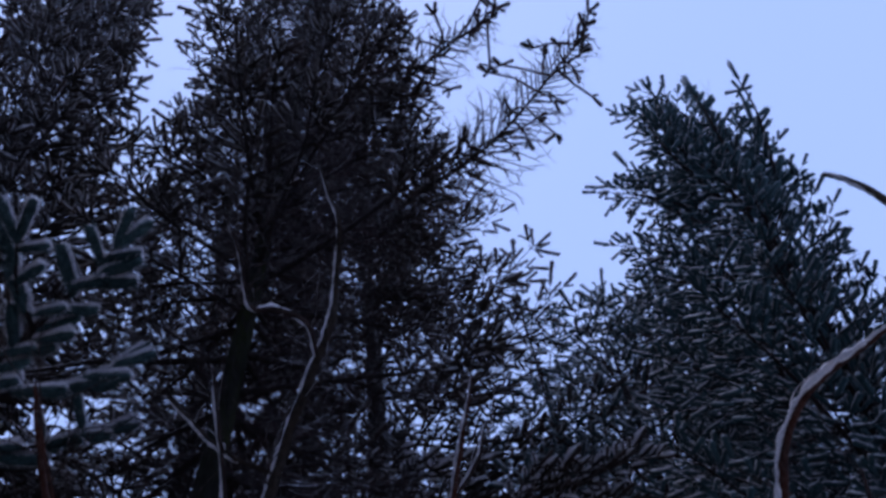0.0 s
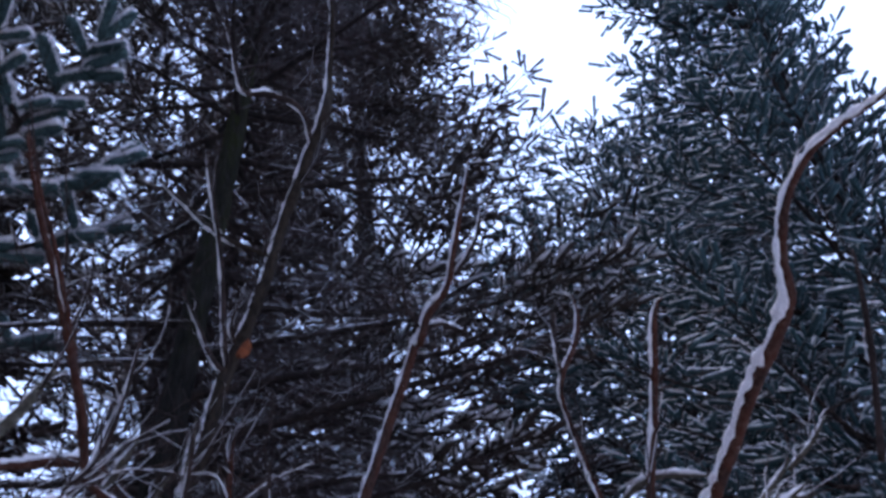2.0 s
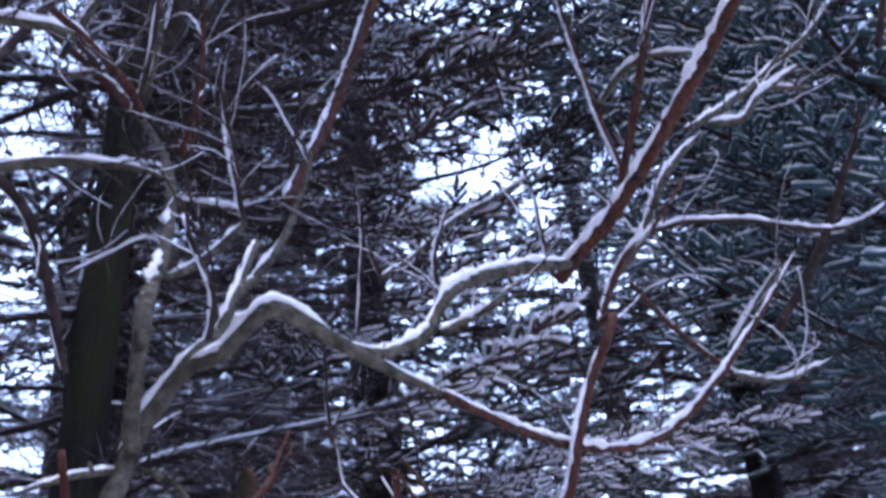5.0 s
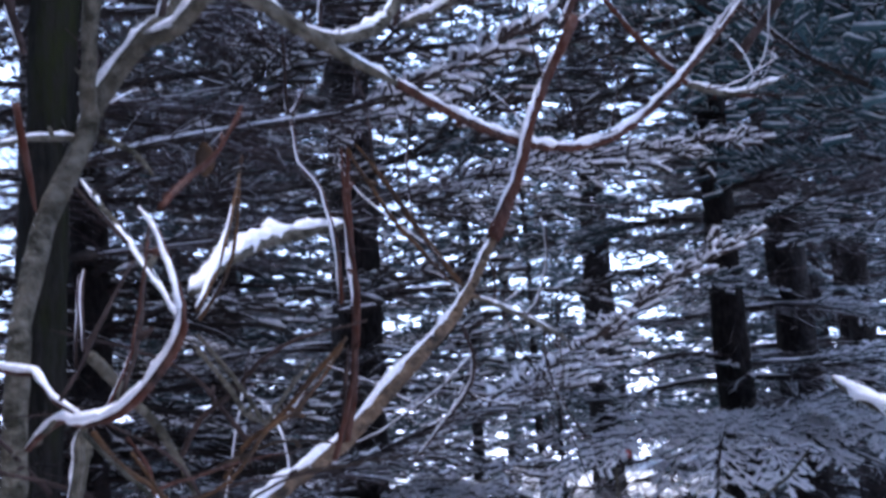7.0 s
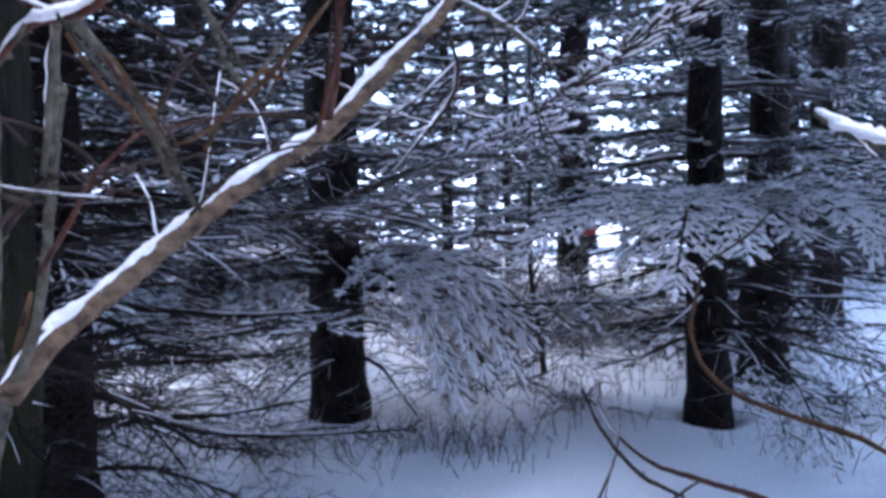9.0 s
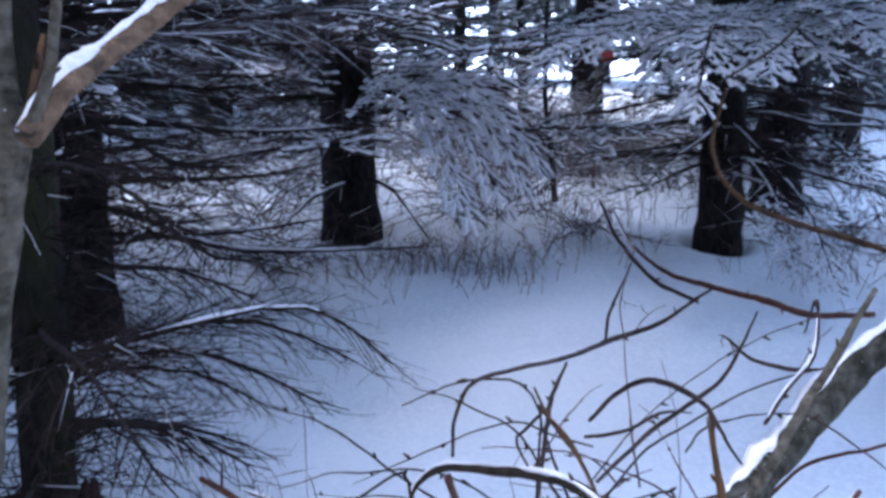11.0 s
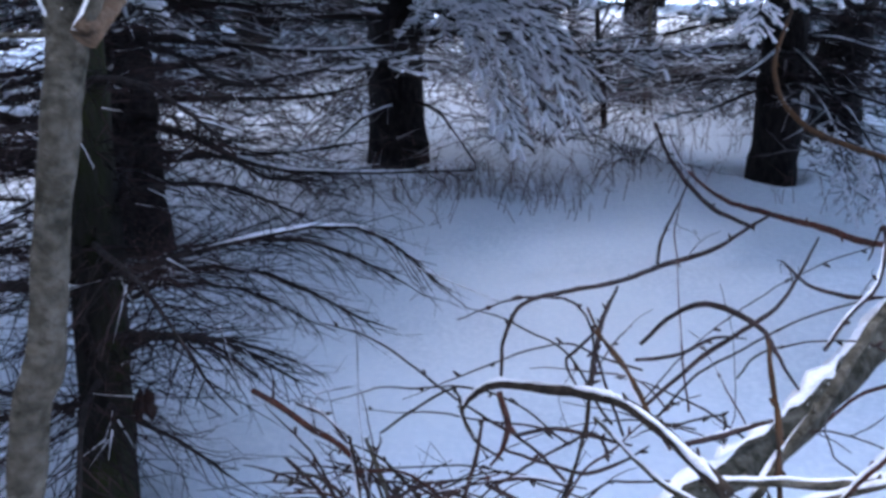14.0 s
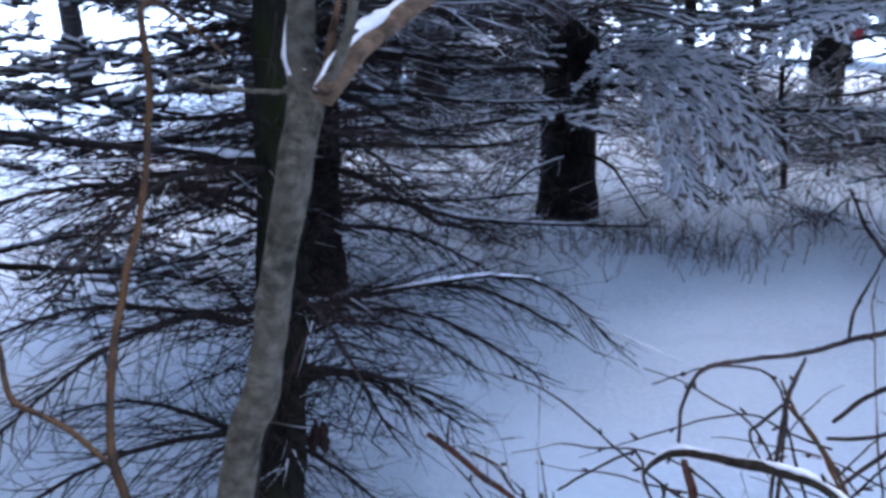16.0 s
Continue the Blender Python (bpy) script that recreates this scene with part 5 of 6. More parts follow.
stem(M_YELLOW, 0.2, (-0.023, 0.798, 1.929, 0.0026), (-0.006, 0.827, 1.900, 0.0035), (0.020, 0.857, 1.861, 0.0039), (0.050, 0.883, 1.824, 0.0033), (0.076, 0.906, 1.795, 0.0025), girth=0.62)
stem(M_YELLOW, 0.25, (-0.131, 0.627, 1.760, 0.0030), (-0.118, 0.638, 1.782, 0.0028), (-0.108, 0.647, 1.810, 0.0026), (-0.102, 0.650, 1.852, 0.0021), (-0.098, 0.652, 1.894, 0.0014), girth=0.62)
stem(M_REDBARK, 1.0, (-0.172, 0.682, 1.869, 0.0030), (-0.148, 0.684, 1.888, 0.0033), (-0.125, 0.694, 1.911, 0.0031), (-0.105, 0.698, 1.946, 0.0021), girth=0.62)
stem(M_DARKTWIG, 0.6, (-0.188, 0.507, 1.706, 0.0020), (-0.179, 0.520, 1.728, 0.0020), (-0.167, 0.532, 1.762, 0.0018), (-0.154, 0.542, 1.797, 0.0012), girth=0.62)
stem(M_DARKTWIG, 0.2, (-0.183, 0.519, 1.728, 0.0016), (-0.180, 0.517, 1.757, 0.0016), (-0.182, 0.523, 1.788, 0.0010), girth=0.62)
stem(M_DARKTWIG, 0.8, (-0.201, 0.567, 1.856, 0.0020), (-0.182, 0.580, 1.833, 0.0026), (-0.167, 0.600, 1.808, 0.0029), (-0.154, 0.618, 1.784, 0.0027), (-0.144, 0.634, 1.763, 0.0025), girth=0.62)
stem(M_REDBARK, 0.2, (-0.164, 0.516, 1.694, 0.0016), (-0.150, 0.530, 1.734, 0.0018), (-0.146, 0.538, 1.773, 0.0018), (-0.142, 0.544, 1.812, 0.0014), girth=0.62)
stem(M_DARKTWIG, 1.15, (-0.078, 0.824, 1.693, 0.0023), (-0.090, 0.822, 1.677, 0.0023), (-0.102, 0.819, 1.656, 0.0017), girth=0.62)
stem(M_GREYBARK, 1.2, (-0.245, 0.561, 1.591, 0.0018), (-0.222, 0.581, 1.584, 0.0020), (-0.179, 0.607, 1.577, 0.0016), girth=0.62)
stem(M_GREYBARK, 0.3, (-0.179, 0.481, 1.598, 0.0030), (-0.176, 0.487, 1.637, 0.0032), (-0.174, 0.490, 1.664, 0.0026), (-0.172, 0.492, 1.685, 0.0019), girth=0.62)
stem(M_REDBARK, 0.15, (-0.514, 0.998, 2.714, 0.0066), (-0.515, 0.915, 2.832, 0.0066), (-0.523, 0.789, 2.971, 0.0061), (-0.532, 0.675, 3.069, 0.0050), (-0.534, 0.587, 3.135, 0.0030), girth=0.75)
stem(M_GREYBARK, 1.15, (-0.614, 0.936, 2.633, 0.0085), (-0.558, 0.951, 2.657, 0.0095), (-0.493, 0.982, 2.660, 0.0095), (-0.473, 1.010, 2.669, 0.0077), girth=0.75)
stem(M_GREYBARK, 1.15, (-0.659, 1.113, 2.512, 0.0091), (-0.585, 1.140, 2.533, 0.0101), (-0.499, 1.173, 2.542, 0.0091), (-0.430, 1.219, 2.549, 0.0066), (-0.393, 1.258, 2.541, 0.0052), girth=0.75)
stem(M_REDBARK, 0.9, (-0.508, 1.003, 2.713, 0.0078), (-0.474, 1.069, 2.696, 0.0090), (-0.439, 1.135, 2.654, 0.0111), (-0.426, 1.181, 2.624, 0.0112), girth=0.75)
stem(M_DARKTWIG, 0.7, (-0.418, 1.146, 2.647, 0.0066), (-0.396, 1.118, 2.704, 0.0061), (-0.370, 1.076, 2.777, 0.0056), (-0.360, 1.043, 2.824, 0.0040), girth=0.75)
stem(M_DARKTWIG, 0.8, (-0.527, 0.950, 2.680, 0.0047), (-0.479, 0.943, 2.722, 0.0052), (-0.435, 0.902, 2.796, 0.0043), (-0.399, 0.846, 2.872, 0.0024), girth=0.75)
stem(M_REDBARK, 0.3, (-0.355, 1.168, 2.536, 0.0059), (-0.322, 1.129, 2.625, 0.0059), (-0.299, 1.075, 2.720, 0.0049), (-0.290, 1.047, 2.763, 0.0039), girth=0.75)
stem(M_DARKTWIG, 0.5, (-0.260, 1.162, 2.482, 0.0043), (-0.270, 1.116, 2.569, 0.0043), (-0.274, 1.083, 2.623, 0.0028), girth=0.75)
stem(M_DARKTWIG, 0.8, (-0.200, 1.260, 2.538, 0.0045), (-0.172, 1.217, 2.631, 0.0045), (-0.168, 1.193, 2.673, 0.0030), girth=0.75)
tangle(14, 74, (-0.4, 0.62, 1.5), (-0.14, 0.88, 1.66), 0.22, 0.0026, 0.9)
twiglets(420, 1.5, 4.5, 71, 0.0019, 0.6)
twiglets(150, 2.9, 4.5, 77, 0.0016, 0.5)
stem(M_GREYBARK, 0.6, (1.539, 1.317, 4.525, 0.0074), (1.593, 1.320, 4.491, 0.0106), (1.652, 1.338, 4.443, 0.0128), (1.715, 1.370, 4.379, 0.0138), (1.800, 1.420, 4.281, 0.0149))

PATHS = []
LAY = (-0.7, 0.5, 0.8)
plant = shrub("tangled leafless shrub with a leaning snow-topped limb", 1.1, 0.9)
stem(M_OLDBARK, 1.0, (0.153, 0.777, 0.839, 0.0215), (0.275, 0.885, 0.855, 0.0225), (0.384, 0.961, 0.871, 0.023), (0.494, 1.045, 0.923, 0.0232), (0.6, 1.11, 0.989, 0.0232), (0.666, 1.121, 1.041, 0.023), (0.761, 1.175, 1.071, 0.022), cover=1.5)
stem(M_BROWNBARK, 1.10, (0.247, 0.728, 0.957, 0.0081), (0.228, 0.765, 0.964, 0.0079), (0.191, 0.82, 0.977, 0.0077), (0.161, 0.863, 0.979, 0.0071), (0.128, 0.898, 0.97, 0.0069), (0.079, 0.941, 0.953, 0.0064), (0.032, 0.98, 0.937, 0.0061), (0.003, 0.993, 0.918, 0.0048), (-0.017, 0.989, 0.893, 0.0038), (-0.008, 0.976, 0.872, 0.0031), (0.016, 0.948, 0.848, 0.0024), cover=0.75)
stem(M_REDBARK, 0.10, (0.03, 0.976, 0.929, 0.0041), (0.041, 0.945, 0.899, 0.0044), (0.03, 0.918, 0.877, 0.0034))
stem(M_YELLOW, 0.10, (0.151, 1.071, 1, 0.0018), (0.168, 1.001, 0.978, 0.0024), (0.192, 0.93, 0.962, 0.0027), (0.2, 0.874, 0.95, 0.003), (0.213, 0.829, 0.942, 0.0032))
stem(M_DARKTWIG, 0.30, (0.045, 1.299, 0.77, 0.0027), (0.053, 1.374, 0.805, 0.0033), (0.086, 1.444, 0.837, 0.0039), (0.176, 1.539, 0.82, 0.0045), (0.294, 1.67, 0.779, 0.005), (0.392, 1.758, 0.772, 0.0055), (0.508, 1.794, 0.795, 0.0055), (0.601, 1.835, 0.831, 0.0055), (0.662, 1.877, 0.85, 0.005))
stem(M_REDBARK, 0.30, (0.49, 2.174, 0.956, 0.003), (0.52, 2.096, 0.891, 0.0045), (0.596, 2.005, 0.84, 0.0055), (0.662, 1.876, 0.848, 0.0065), (0.725, 1.744, 0.862, 0.007), (0.764, 1.617, 0.878, 0.007), (0.802, 1.446, 0.943, 0.008))
stem(M_DARKTWIG, 0.30, (0.392, 1.758, 0.772, 0.003), (0.413, 1.826, 0.817, 0.0035), (0.473, 1.939, 0.87, 0.0025), (0.515, 2.044, 0.892, 0.002))
stem(M_DARKTWIG, 0.10, (0.169, 1.154, 0.743, 0.0025), (0.182, 1.232, 0.775, 0.0035), (0.217, 1.37, 0.826, 0.0042), (0.278, 1.575, 0.809, 0.0045))
stem(M_DARKTWIG, 0.10, (0.201, 1.322, 0.84, 0.0027), (0.157, 1.266, 0.829, 0.003), (0.148, 1.258, 0.812, 0.0026), (0.171, 1.181, 0.786, 0.0017))
stem(M_DARKTWIG, 0.20, (0.264, 1.26, 0.85, 0.0035), (0.298, 1.227, 0.914, 0.0042), (0.335, 1.181, 0.956, 0.0044), (0.366, 1.12, 0.969, 0.0042), (0.385, 1.056, 0.97, 0.0037), (0.387, 0.988, 0.957, 0.0035), (0.395, 0.954, 0.944, 0.0028))
stem(M_DARKTWIG, 0.10, (0.259, 1.169, 0.792, 0.0033), (0.356, 1.233, 0.842, 0.0039), (0.446, 1.281, 0.876, 0.004), (0.494, 1.301, 0.906, 0.0037), (0.555, 1.349, 0.993, 0.0028))
stem(M_YELLOW, 0.10, (0.385, 1.056, 0.97, 0.0029), (0.373, 0.982, 0.936, 0.0032), (0.361, 0.905, 0.904, 0.0034), (0.339, 0.831, 0.878, 0.0033))
stem(M_DARKTWIG, 0.10, (0.249, 1.223, 0.84, 0.0025), (0.321, 1.232, 0.844, 0.003), (0.376, 1.25, 0.863, 0.0026), (0.427, 1.255, 0.859, 0.0018))
stem(M_DARKTWIG, 0.20, (0.522, 1.392, 0.927, 0.0024), (0.545, 1.321, 0.916, 0.0033), (0.573, 1.255, 0.928, 0.0036), (0.597, 1.197, 0.956, 0.0035))
stem(M_DARKTWIG, 0.60, (0.24, 0.886, 0.91, 0.0033), (0.299, 0.907, 0.911, 0.0037), (0.361, 0.935, 0.912, 0.0035))
stem(M_DARKTWIG, 0.20, (0.45, 1.025, 0.96, 0.0029), (0.489, 1.06, 0.991, 0.003), (0.53, 1.083, 1.029, 0.0031), (0.558, 1.15, 1.084, 0.0024), (0.561, 1.183, 1.021, 0.0017))
stem(M_REDBARK, 0.10, (-0.36, 1.249, 0.772, 0.0045), (-0.312, 1.228, 0.755, 0.0053), (-0.254, 1.193, 0.735, 0.0056), (-0.197, 1.156, 0.718, 0.0051), (-0.16, 1.11, 0.679, 0.0042))
stem(M_DARKTWIG, 0.10, (-0.325, 1.238, 0.758, 0.0027), (-0.328, 1.268, 0.789, 0.0018))
stem(M_DARKTWIG, 0.10, (-0.31, 1.335, 0.695, 0.0019), (-0.259, 1.316, 0.684, 0.0029), (-0.216, 1.273, 0.661, 0.0033))
stem(M_DARKTWIG, 0.10, (-0.305, 1.203, 0.677, 0.0022), (-0.257, 1.171, 0.651, 0.0027), (-0.225, 1.133, 0.642, 0.0026))
stem(M_GREYBARK, 0.90, (0.229, 0.764, 0.945, 0.0038), (0.299, 0.764, 0.943, 0.0045), (0.372, 0.76, 0.944, 0.0052), (0.454, 0.766, 0.956, 0.0052))
stem(M_REDBARK, 0.50, (0.388, 0.778, 0.924, 0.0033), (0.441, 0.822, 0.931, 0.004), (0.502, 0.87, 0.954, 0.0048))
stem(M_GREYBARK, 0.30, (0.285, 0.763, 0.92, 0.0058), (0.324, 0.798, 0.954, 0.0061), (0.379, 0.842, 0.999, 0.0062), (0.43, 0.884, 1.052, 0.0063), (0.489, 0.928, 1.106, 0.0061), (0.544, 0.969, 1.165, 0.0055))
stem(M_BROWNBARK, 0.3, (-0.123, 0.976, 0.868, 0.0026), (-0.079, 0.979, 0.903, 0.0029), (-0.027, 0.969, 0.940, 0.0032), (-0.017, 0.938, 0.927, 0.0031), (-0.000, 0.920, 0.898, 0.0031), (0.033, 0.904, 0.876, 0.0035), girth=0.62)
stem(M_REDBARK, 0.2, (0.024, 0.862, 0.994, 0.0038), (0.036, 0.845, 0.968, 0.0044), (0.030, 0.829, 0.942, 0.0044), (0.015, 0.819, 0.928, 0.0035), girth=0.62)
stem(M_DARKTWIG, 0.3, (-0.022, 0.866, 0.823, 0.0042), (-0.001, 0.905, 0.876, 0.0049), (0.010, 0.934, 0.920, 0.0035), girth=0.62)
stem(M_DARKTWIG, 0.2, (0.020, 0.930, 0.825, 0.0044), (0.069, 0.931, 0.830, 0.0040), (0.111, 0.924, 0.826, 0.0033), (0.138, 0.919, 0.824, 0.0022), girth=0.62)
stem(M_DARKTWIG, 0.2, (0.052, 1.004, 0.846, 0.0042), (0.104, 1.006, 0.855, 0.0045), (0.154, 0.996, 0.850, 0.0042), (0.204, 0.983, 0.844, 0.0034), girth=0.62)
stem(M_DARKTWIG, 0.2, (0.036, 0.995, 0.831, 0.0030), (0.087, 0.984, 0.820, 0.0038), (0.145, 0.972, 0.812, 0.0045), (0.189, 0.974, 0.825, 0.0038), (0.225, 0.980, 0.846, 0.0026), girth=0.62)
stem(M_BROWNBARK, 0.2, (0.095, 0.902, 0.794, 0.0040), (0.122, 0.932, 0.838, 0.0040), (0.142, 0.968, 0.897, 0.0040), (0.152, 1.016, 0.984, 0.0033), girth=0.62)
stem(M_YELLOW, 0.2, (0.155, 1.067, 0.974, 0.0034), (0.191, 1.042, 0.937, 0.0045), (0.214, 1.015, 0.897, 0.0053), (0.230, 0.991, 0.864, 0.0042), girth=0.62)
stem(M_DARKTWIG, 0.2, (0.013, 0.970, 0.795, 0.0049), (0.057, 0.956, 0.778, 0.0049), (0.092, 0.941, 0.761, 0.0045), girth=0.62)
stem(M_GREYBARK, 1.0, (0.136, 0.883, 0.950, 0.0040), (0.178, 0.854, 0.916, 0.0046), (0.218, 0.825, 0.890, 0.0053), (0.269, 0.800, 0.876, 0.0053), girth=0.62)
stem(M_YELLOW, 0.3, (0.308, 0.746, 0.910, 0.0044), (0.315, 0.785, 0.967, 0.0044), (0.314, 0.819, 1.021, 0.0038), (0.310, 0.846, 1.067, 0.0032), girth=0.62)
stem(M_REDBARK, 0.7, (0.332, 0.698, 0.948, 0.0048), (0.364, 0.710, 0.985, 0.0048), (0.408, 0.720, 1.034, 0.0045), girth=0.62)
stem(M_GREYBARK, 0.9, (0.284, 0.756, 0.910, 0.0057), (0.332, 0.750, 0.929, 0.0063), (0.383, 0.744, 0.952, 0.0063), (0.439, 0.731, 0.978, 0.0057), girth=0.62)
stem(M_DARKTWIG, 0.3, (-0.269, 1.049, 0.781, 0.0025), (-0.238, 1.038, 0.756, 0.0037), (-0.206, 1.022, 0.724, 0.0037), girth=0.62)
stem(M_DARKTWIG, 0.3, (-0.265, 1.134, 0.819, 0.0026), (-0.221, 1.114, 0.809, 0.0038), (-0.180, 1.076, 0.794, 0.0037), girth=0.62)
stem(M_BROWNBARK, 0.5, (-0.180, 1.078, 0.798, 0.0057), (-0.168, 1.053, 0.758, 0.0090), (-0.157, 1.001, 0.719, 0.0105), girth=0.35)
stem(M_GREYBARK, 0.8, (-0.153, 1.053, 0.809, 0.0040), (-0.133, 1.023, 0.778, 0.0060), (-0.116, 0.990, 0.747, 0.0063), girth=0.62)
tangle(95, 73, (-0.19, 0.87, 0.61), (-0.03, 1.05, 0.74), 0.17, 0.0026, 0.6)
tangle(18, 76, (0.0, 1.0, 0.4), (0.2, 1.2, 0.6), 0.32, 0.0028, 0.6)
tangle(22, 75, (0.12, 1.1, 0.55), (0.5, 1.35, 0.8), 0.48, 0.0024, 0.5)
twiglets(50, 0.7, 1.5, 72, 0.0015, 0.2)


# ---- small things ----
def sapling():
    """A thin dark sapling beyond the stout spruce, with a few bare side twigs."""
    ob = new("sapling")
    ob.location = (0.86, 5.8, 0.1)
    tagged(ob, "thin dark leafless sapling standing in the snow", "sapling")
    rng = np.random.default_rng(41)
    s = Soup()
    p, r = smooth_path([(0.03, 0, -0.1, 0.022), (0, 0, 0.3, 0.02), (-0.05, 0, 0.7, 0.016), (-0.04, 0, 1.3, 0.011), (0, 0, 2.0, 0.004)], 0.05)
    tube(s, p, r, 7, 0.05, rng)
    s.link("stem", M_LIMB, ob)
    for i in range(12):
        z = 0.25 + 0.13 * i
        a = i * 2.4
        d = np.array((math.cos(a), math.sin(a), 0.9))
        q = np.array((-0.04, 0, z))
        t = Soup()
        tube(t, [q, q + d * 0.15, q + d * 0.3 + rng.normal(0, 0.03, 3)], [0.007, 0.005, 0.002], 5)
        t.link("twig", M_LIMB, ob)


def tuft(x, y, n, height, label, seed, wide):
    """A clump of dry stalks poking out of the snow."""
    ob = new("dry_stalks")
    z0 = float(ground_height(np.float64(x), np.float64(y)))
    ob.location = (x, y, z0)
    rng = np.random.default_rng(seed)
    s = Soup()
    for i in range(n):
        p = np.array((rng.normal(0, wide), rng.normal(0, wide * 0.4), -0.03))
        lean = rng.normal(0, 0.45, 2)
        h = height * rng.uniform(0.4, 1.1)
        q = p + np.array((lean[0] * h, lean[1] * h, h))
        m = (p + q) / 2 + np.array((0, 0, 0.1 * h))
        tube(s, [p, m, q + np.array((lean[0] * 0.3 * h, 0, -0.15 * h))], [0.0022, 0.0018, 0.0008], 3)
        for _ in range(3):
            c = m + (q - m) * rng.uniform(0, 1)
            spike(s, c, c + rng.normal(0, 0.05, 3) + np.array((0, 0, 0.02)), 0.0014)
    tagged(s.link("dry_growth", M_GRASS, ob), kind="stuff")
    tagged(ob, label, "dry plant", "dry stalks in the snow")


def dead_leaf(name, x, y, z, size, label, seed, mat, wide=0.3):
    """A curled dead leaf hanging from a twig."""
    ob = new(name)
    ob.location = (x, y, z)
    rng = np.random.default_rng(seed)
    s = Soup()
    n = 9
    v, f = [], []
    for side, th in ((1, 0.0), (-1, 0.0012)):
        for i in range(n):
            t = i / (n - 1)
            w = size * wide * math.sin(math.pi * min(t * 0.92 + 0.06, 1)) ** 0.7
            for u in (-1, -0.5, 0, 0.5, 1):
                v.append((u * w, th + size * 0.12 * u * u + 0.1 * size * math.sin(t * 3) + rng.normal(0, 0.0008), -t * size))
    m = n * 5
    for b, flip in ((0, 0), (m, 1)):
        for i in range(n - 1):
            for j in range(4):
                a = b + i * 5 + j
                q = [(a, a + 1, a + 6), (a, a + 6, a + 5)]
                f += [k[::-1] for k in q] if flip else q
    s.add(np.array(v), np.array(f))
    s.link("blade", mat, ob)
    st = Soup()
    tube(st, [(0, 0, 0), (0.002, 0.001, 0.012), (0, 0, 0.03)], [0.0012, 0.0011, 0.001], 5)
    st.link("stalk", M_DARKTWIG, ob)
    tagged(ob, label, "leaf")


def leaf_clump(x, y, z):
    """A hanging clump of withered leaves, one over another."""
    ob = new("leaf_clump")
    ob.location = (x, y, z)
    rng = np.random.default_rng(53)
    for k in range(9):
        s = Soup()
        a, b = k * 2.4, rng.uniform(0.036, 0.052)
        top = np.array((math.cos(a) * 0.008, math.sin(a) * 0.008, -0.004 * k))
        p = [top, top + np.array((math.cos(a) * 0.008, math.sin(a) * 0.008, -b * 0.5)), top + np.array((math.cos(a) * 0.004, math.sin(a) * 0.004, -b))]
        path, r = smooth_path([(*q, w) for q, w in zip(p, (0.005, 0.02, 0.004))], 0.006)
        tube(s, path, r, 7, 0.22, rng, 0.4)
        s.link("leaf", M_DEADLEAF, ob)
    st = Soup()
    tube(st, [(0, 0, -0.01), (-0.03, 0.02, 0.015), (-0.08, 0.05, 0.03)], [0.002, 0.002, 0.003], 5)
    st.link("stalk", M_DARKTWIG, ob)
    tagged(ob, "clump of withered brown leaves hanging by the mossy trunk", "leaves")


def marker():
    """A thin post with a small red plate, far behind the trees."""
    ob = new("marker_post")
    ob.location = (1.31, 6.4, -0.1)
    tagged(ob, "thin post with a small red plate behind the trees", "marker post")
    s = Soup()
    tube(s, [(-0.05, 0, -0.2), (-0.05, 0, 0.5), (-0.05, 0, 1.16)], [0.012, 0.012, 0.011], 8)
    s.link("post", M_GREYBARK, ob)
    bm = bmesh.new()
    bmesh.ops.create_cube(bm, size=1, matrix=pose(0.01, -0.018, 1.09) @ Matrix.Diagonal((0.1, 0.008, 0.075, 1)))
    bmesh.ops.bevel(bm, geom=bm.edges[:], offset=0.002, segments=2, affect="EDGES")
    me = bpy.data.meshes.new("plate")
    bm.to_mesh(me)
    bm.free()
    me.materials.append(M_RIBBON)
    new("plate", me).parent = ob


def brush(x, y, n, height, seed):
    """A low bare bush of curved dark twigs among the trunks."""
    ob = new("bare_bush")
    ob.location = (x, y, float(ground_height(np.float64(x), np.float64(y))))
    rng = np.random.default_rng(seed)
    s, w = Soup(), Soup()
    for i in range(n):
        a = rng.uniform(0, 6.28)
        p = [np.array((rng.normal(0, 0.12), rng.normal(0, 0.12), -0.04))]
        d = unit(np.array((math.cos(a), math.sin(a), rng.uniform(0.8, 2.5))))
        l = height * rng.uniform(0.5, 1.3)
        for k in range(7):
            d = unit(d + np.array((math.cos(a) * 0.12, math.sin(a) * 0.12, -0.14)) + rng.normal(0, 0.09, 3))
            p.append(p[-1] + d * l / 7)
        p = np.array(p)
        tube(s, p, np.linspace(0.006, 0.0018, 8), 4)
        for k in range(2, 8):
            for _ in range(2):
                e = unit(d + rng.normal(0, 0.8, 3))
                spike(s, p[k], p[k] + e * rng.uniform(0.06, 0.2), 0.0028)
        if rng.random() < 0.5:
            tube(w, p[3:] + np.array((0, 0, 0.004)), np.linspace(0.004, 0.002, 5), 4)
    tagged(s.link("brushwood", M_TWIG, ob), kind="stuff")
    if w.n:
        tagged(w.link("twig_snow", M_SNOW, ob, "snow on the fine twigs"), kind="stuff")
    tagged(ob, "low bare brown bush among the trunks", "bush", "bare bushes")


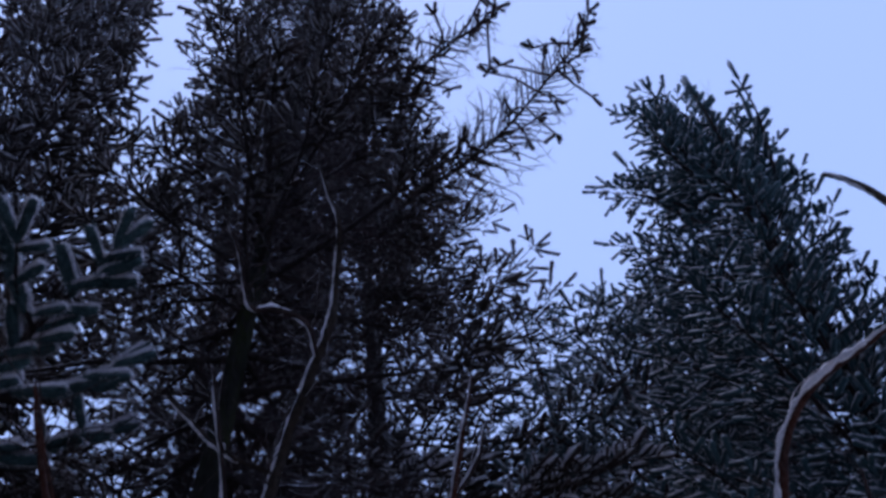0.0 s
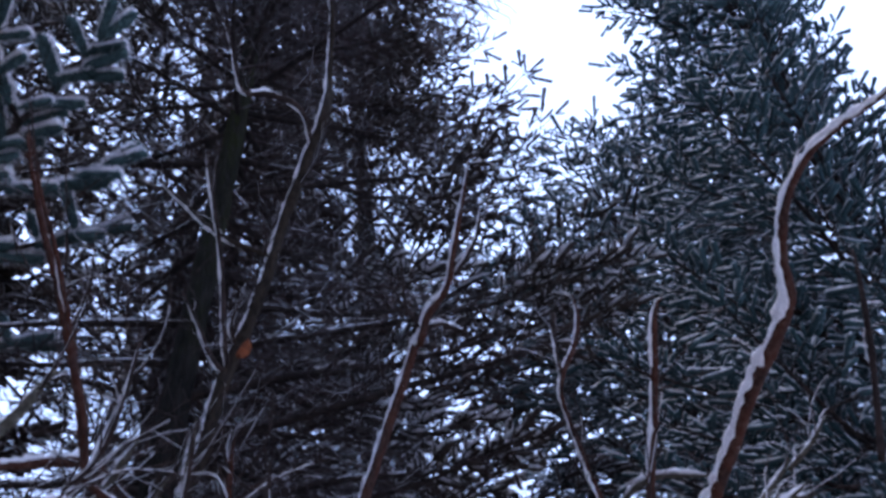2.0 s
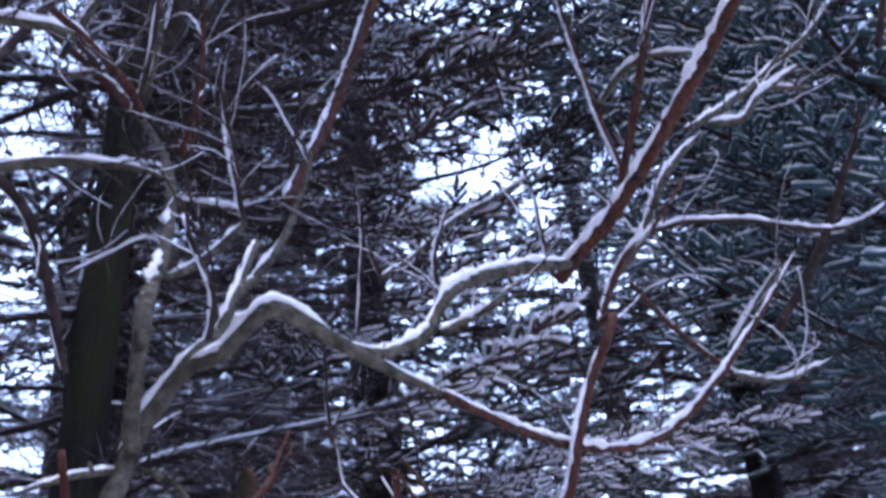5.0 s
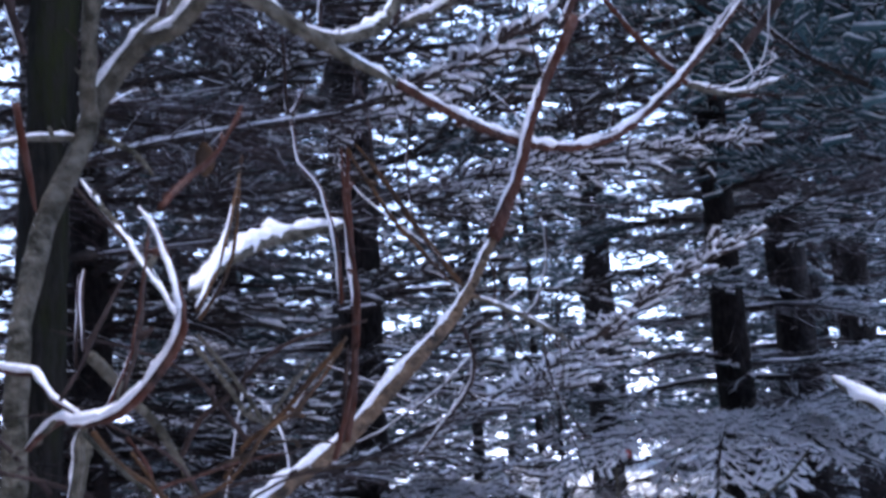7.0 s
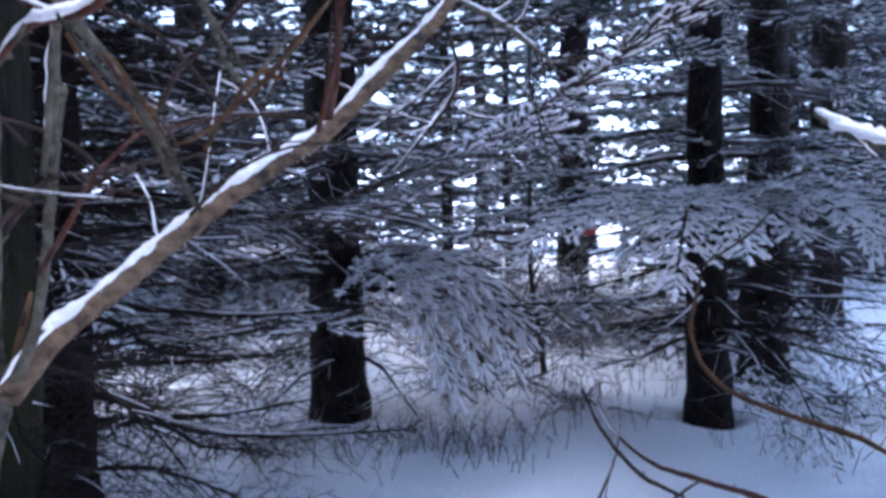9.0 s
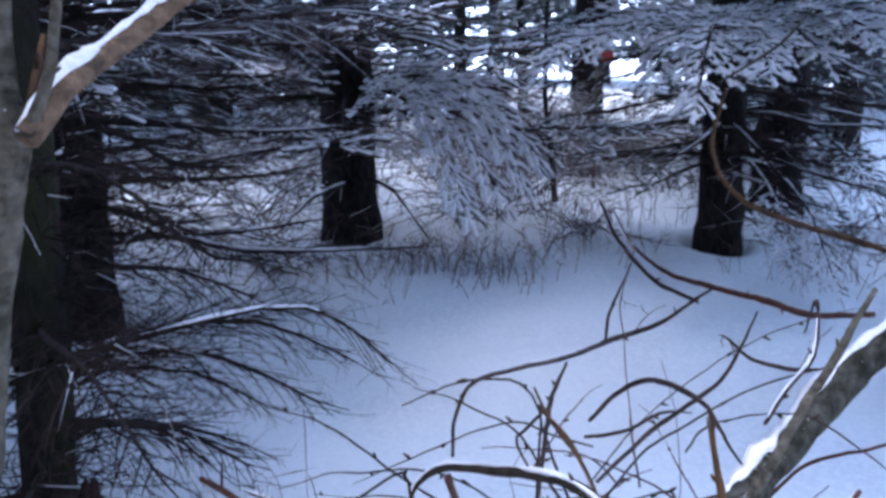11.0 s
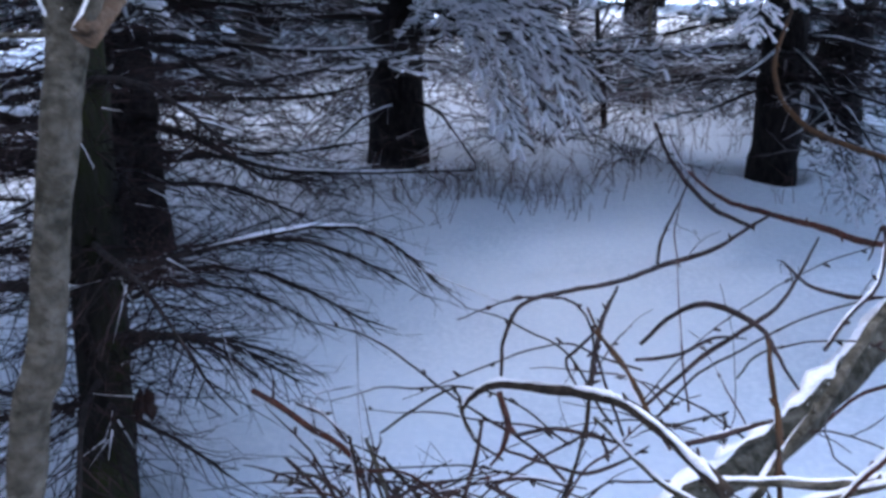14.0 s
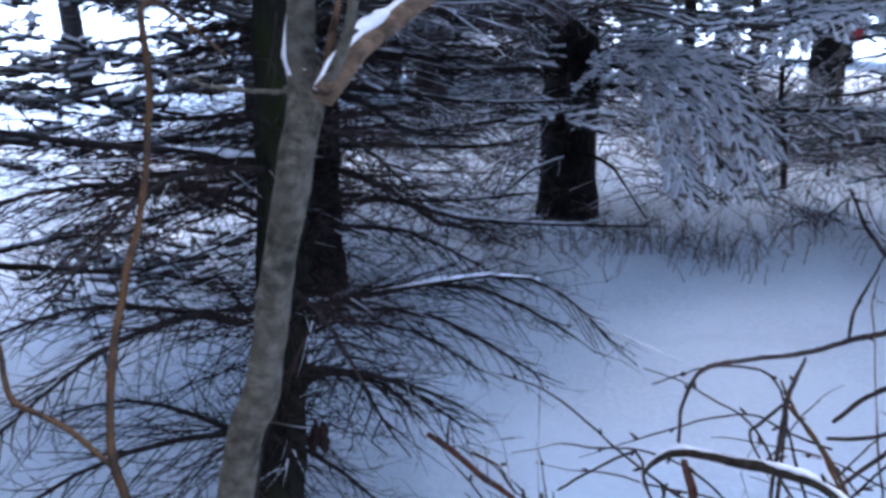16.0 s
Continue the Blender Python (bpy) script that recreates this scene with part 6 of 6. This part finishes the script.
sapling()
marker()
for i, (x, y, n, hh) in enumerate(((0.35, 5.3, 26, 0.6), (0.9, 5.0, 16, 0.4), (0.7, 6.1, 40, 1.0), (-1.0, 5.4, 26, 0.7), (-0.8, 4.5, 12, 0.35), (2.1, 4.9, 22, 0.5), (1.9, 6.3, 26, 0.8), (0.1, 6.6, 26, 0.8),
                                   (-2.2, 4.9, 26, 0.7), (-2.9, 3.9, 26, 0.6), (-1.9, 6.3, 26, 0.9), (3.0, 6.4, 26, 0.8), (0.7, 7.2, 90, 1.3), (1.0, 7.9, 90, 1.4), (1.75, 7.5, 90, 1.3), (-3.4, 5.4, 24, 0.8), (1.3, 7.0, 90, 1.3), (2.4, 7.2, 34, 1.0), (-0.6, 7.0, 34, 0.9), (-1.4, 7.2, 34, 1.0), (2.7, 4.9, 24, 0.6), (-0.9, 6.2, 40, 1.1), (-1.7, 5.3, 40, 1.0), (-1.2, 8.2, 44, 1.4), (0.2, 8.0, 44, 1.4))):
    brush(x, y, n, hh, 90 + i)
dead_leaf("dead_leaf", -0.405, 1.47, 3.395, 0.075, "curled orange-brown dead leaf hanging on the shrub", 51, M_LEAF)
dead_leaf("dead_leaf", -0.2, 0.93, 1.98, 0.04, "small brown dead leaf under the bent branch", 52, M_YELLOW)
leaf_clump(-0.715, 1.66, 0.535)
for i, (x, y, n, h, wide) in enumerate(((0.15, 4.45, 60, 0.28, 0.22), (0.35, 4.3, 30, 0.16, 0.2), (-0.1, 4.5, 40, 0.2, 0.2), (0.75, 4.6, 50, 0.25, 0.3), (-0.9, 4.6, 40, 0.3, 0.2), (-0.5, 4.35, 40, 0.2, 0.25),
                                        (1.1, 5.2, 50, 0.4, 0.25), (0.5, 5.4, 50, 0.45, 0.25), (2.0, 4.3, 50, 0.3, 0.25), (-1.2, 3.5, 40, 0.3, 0.2), (-2.3, 4.6, 60, 0.5, 0.4), (-3.2, 5.5, 60, 0.6, 0.4))):
    tuft(x, y, n, h, "brown dry stalks poking out of the snow", 60 + i, wide)
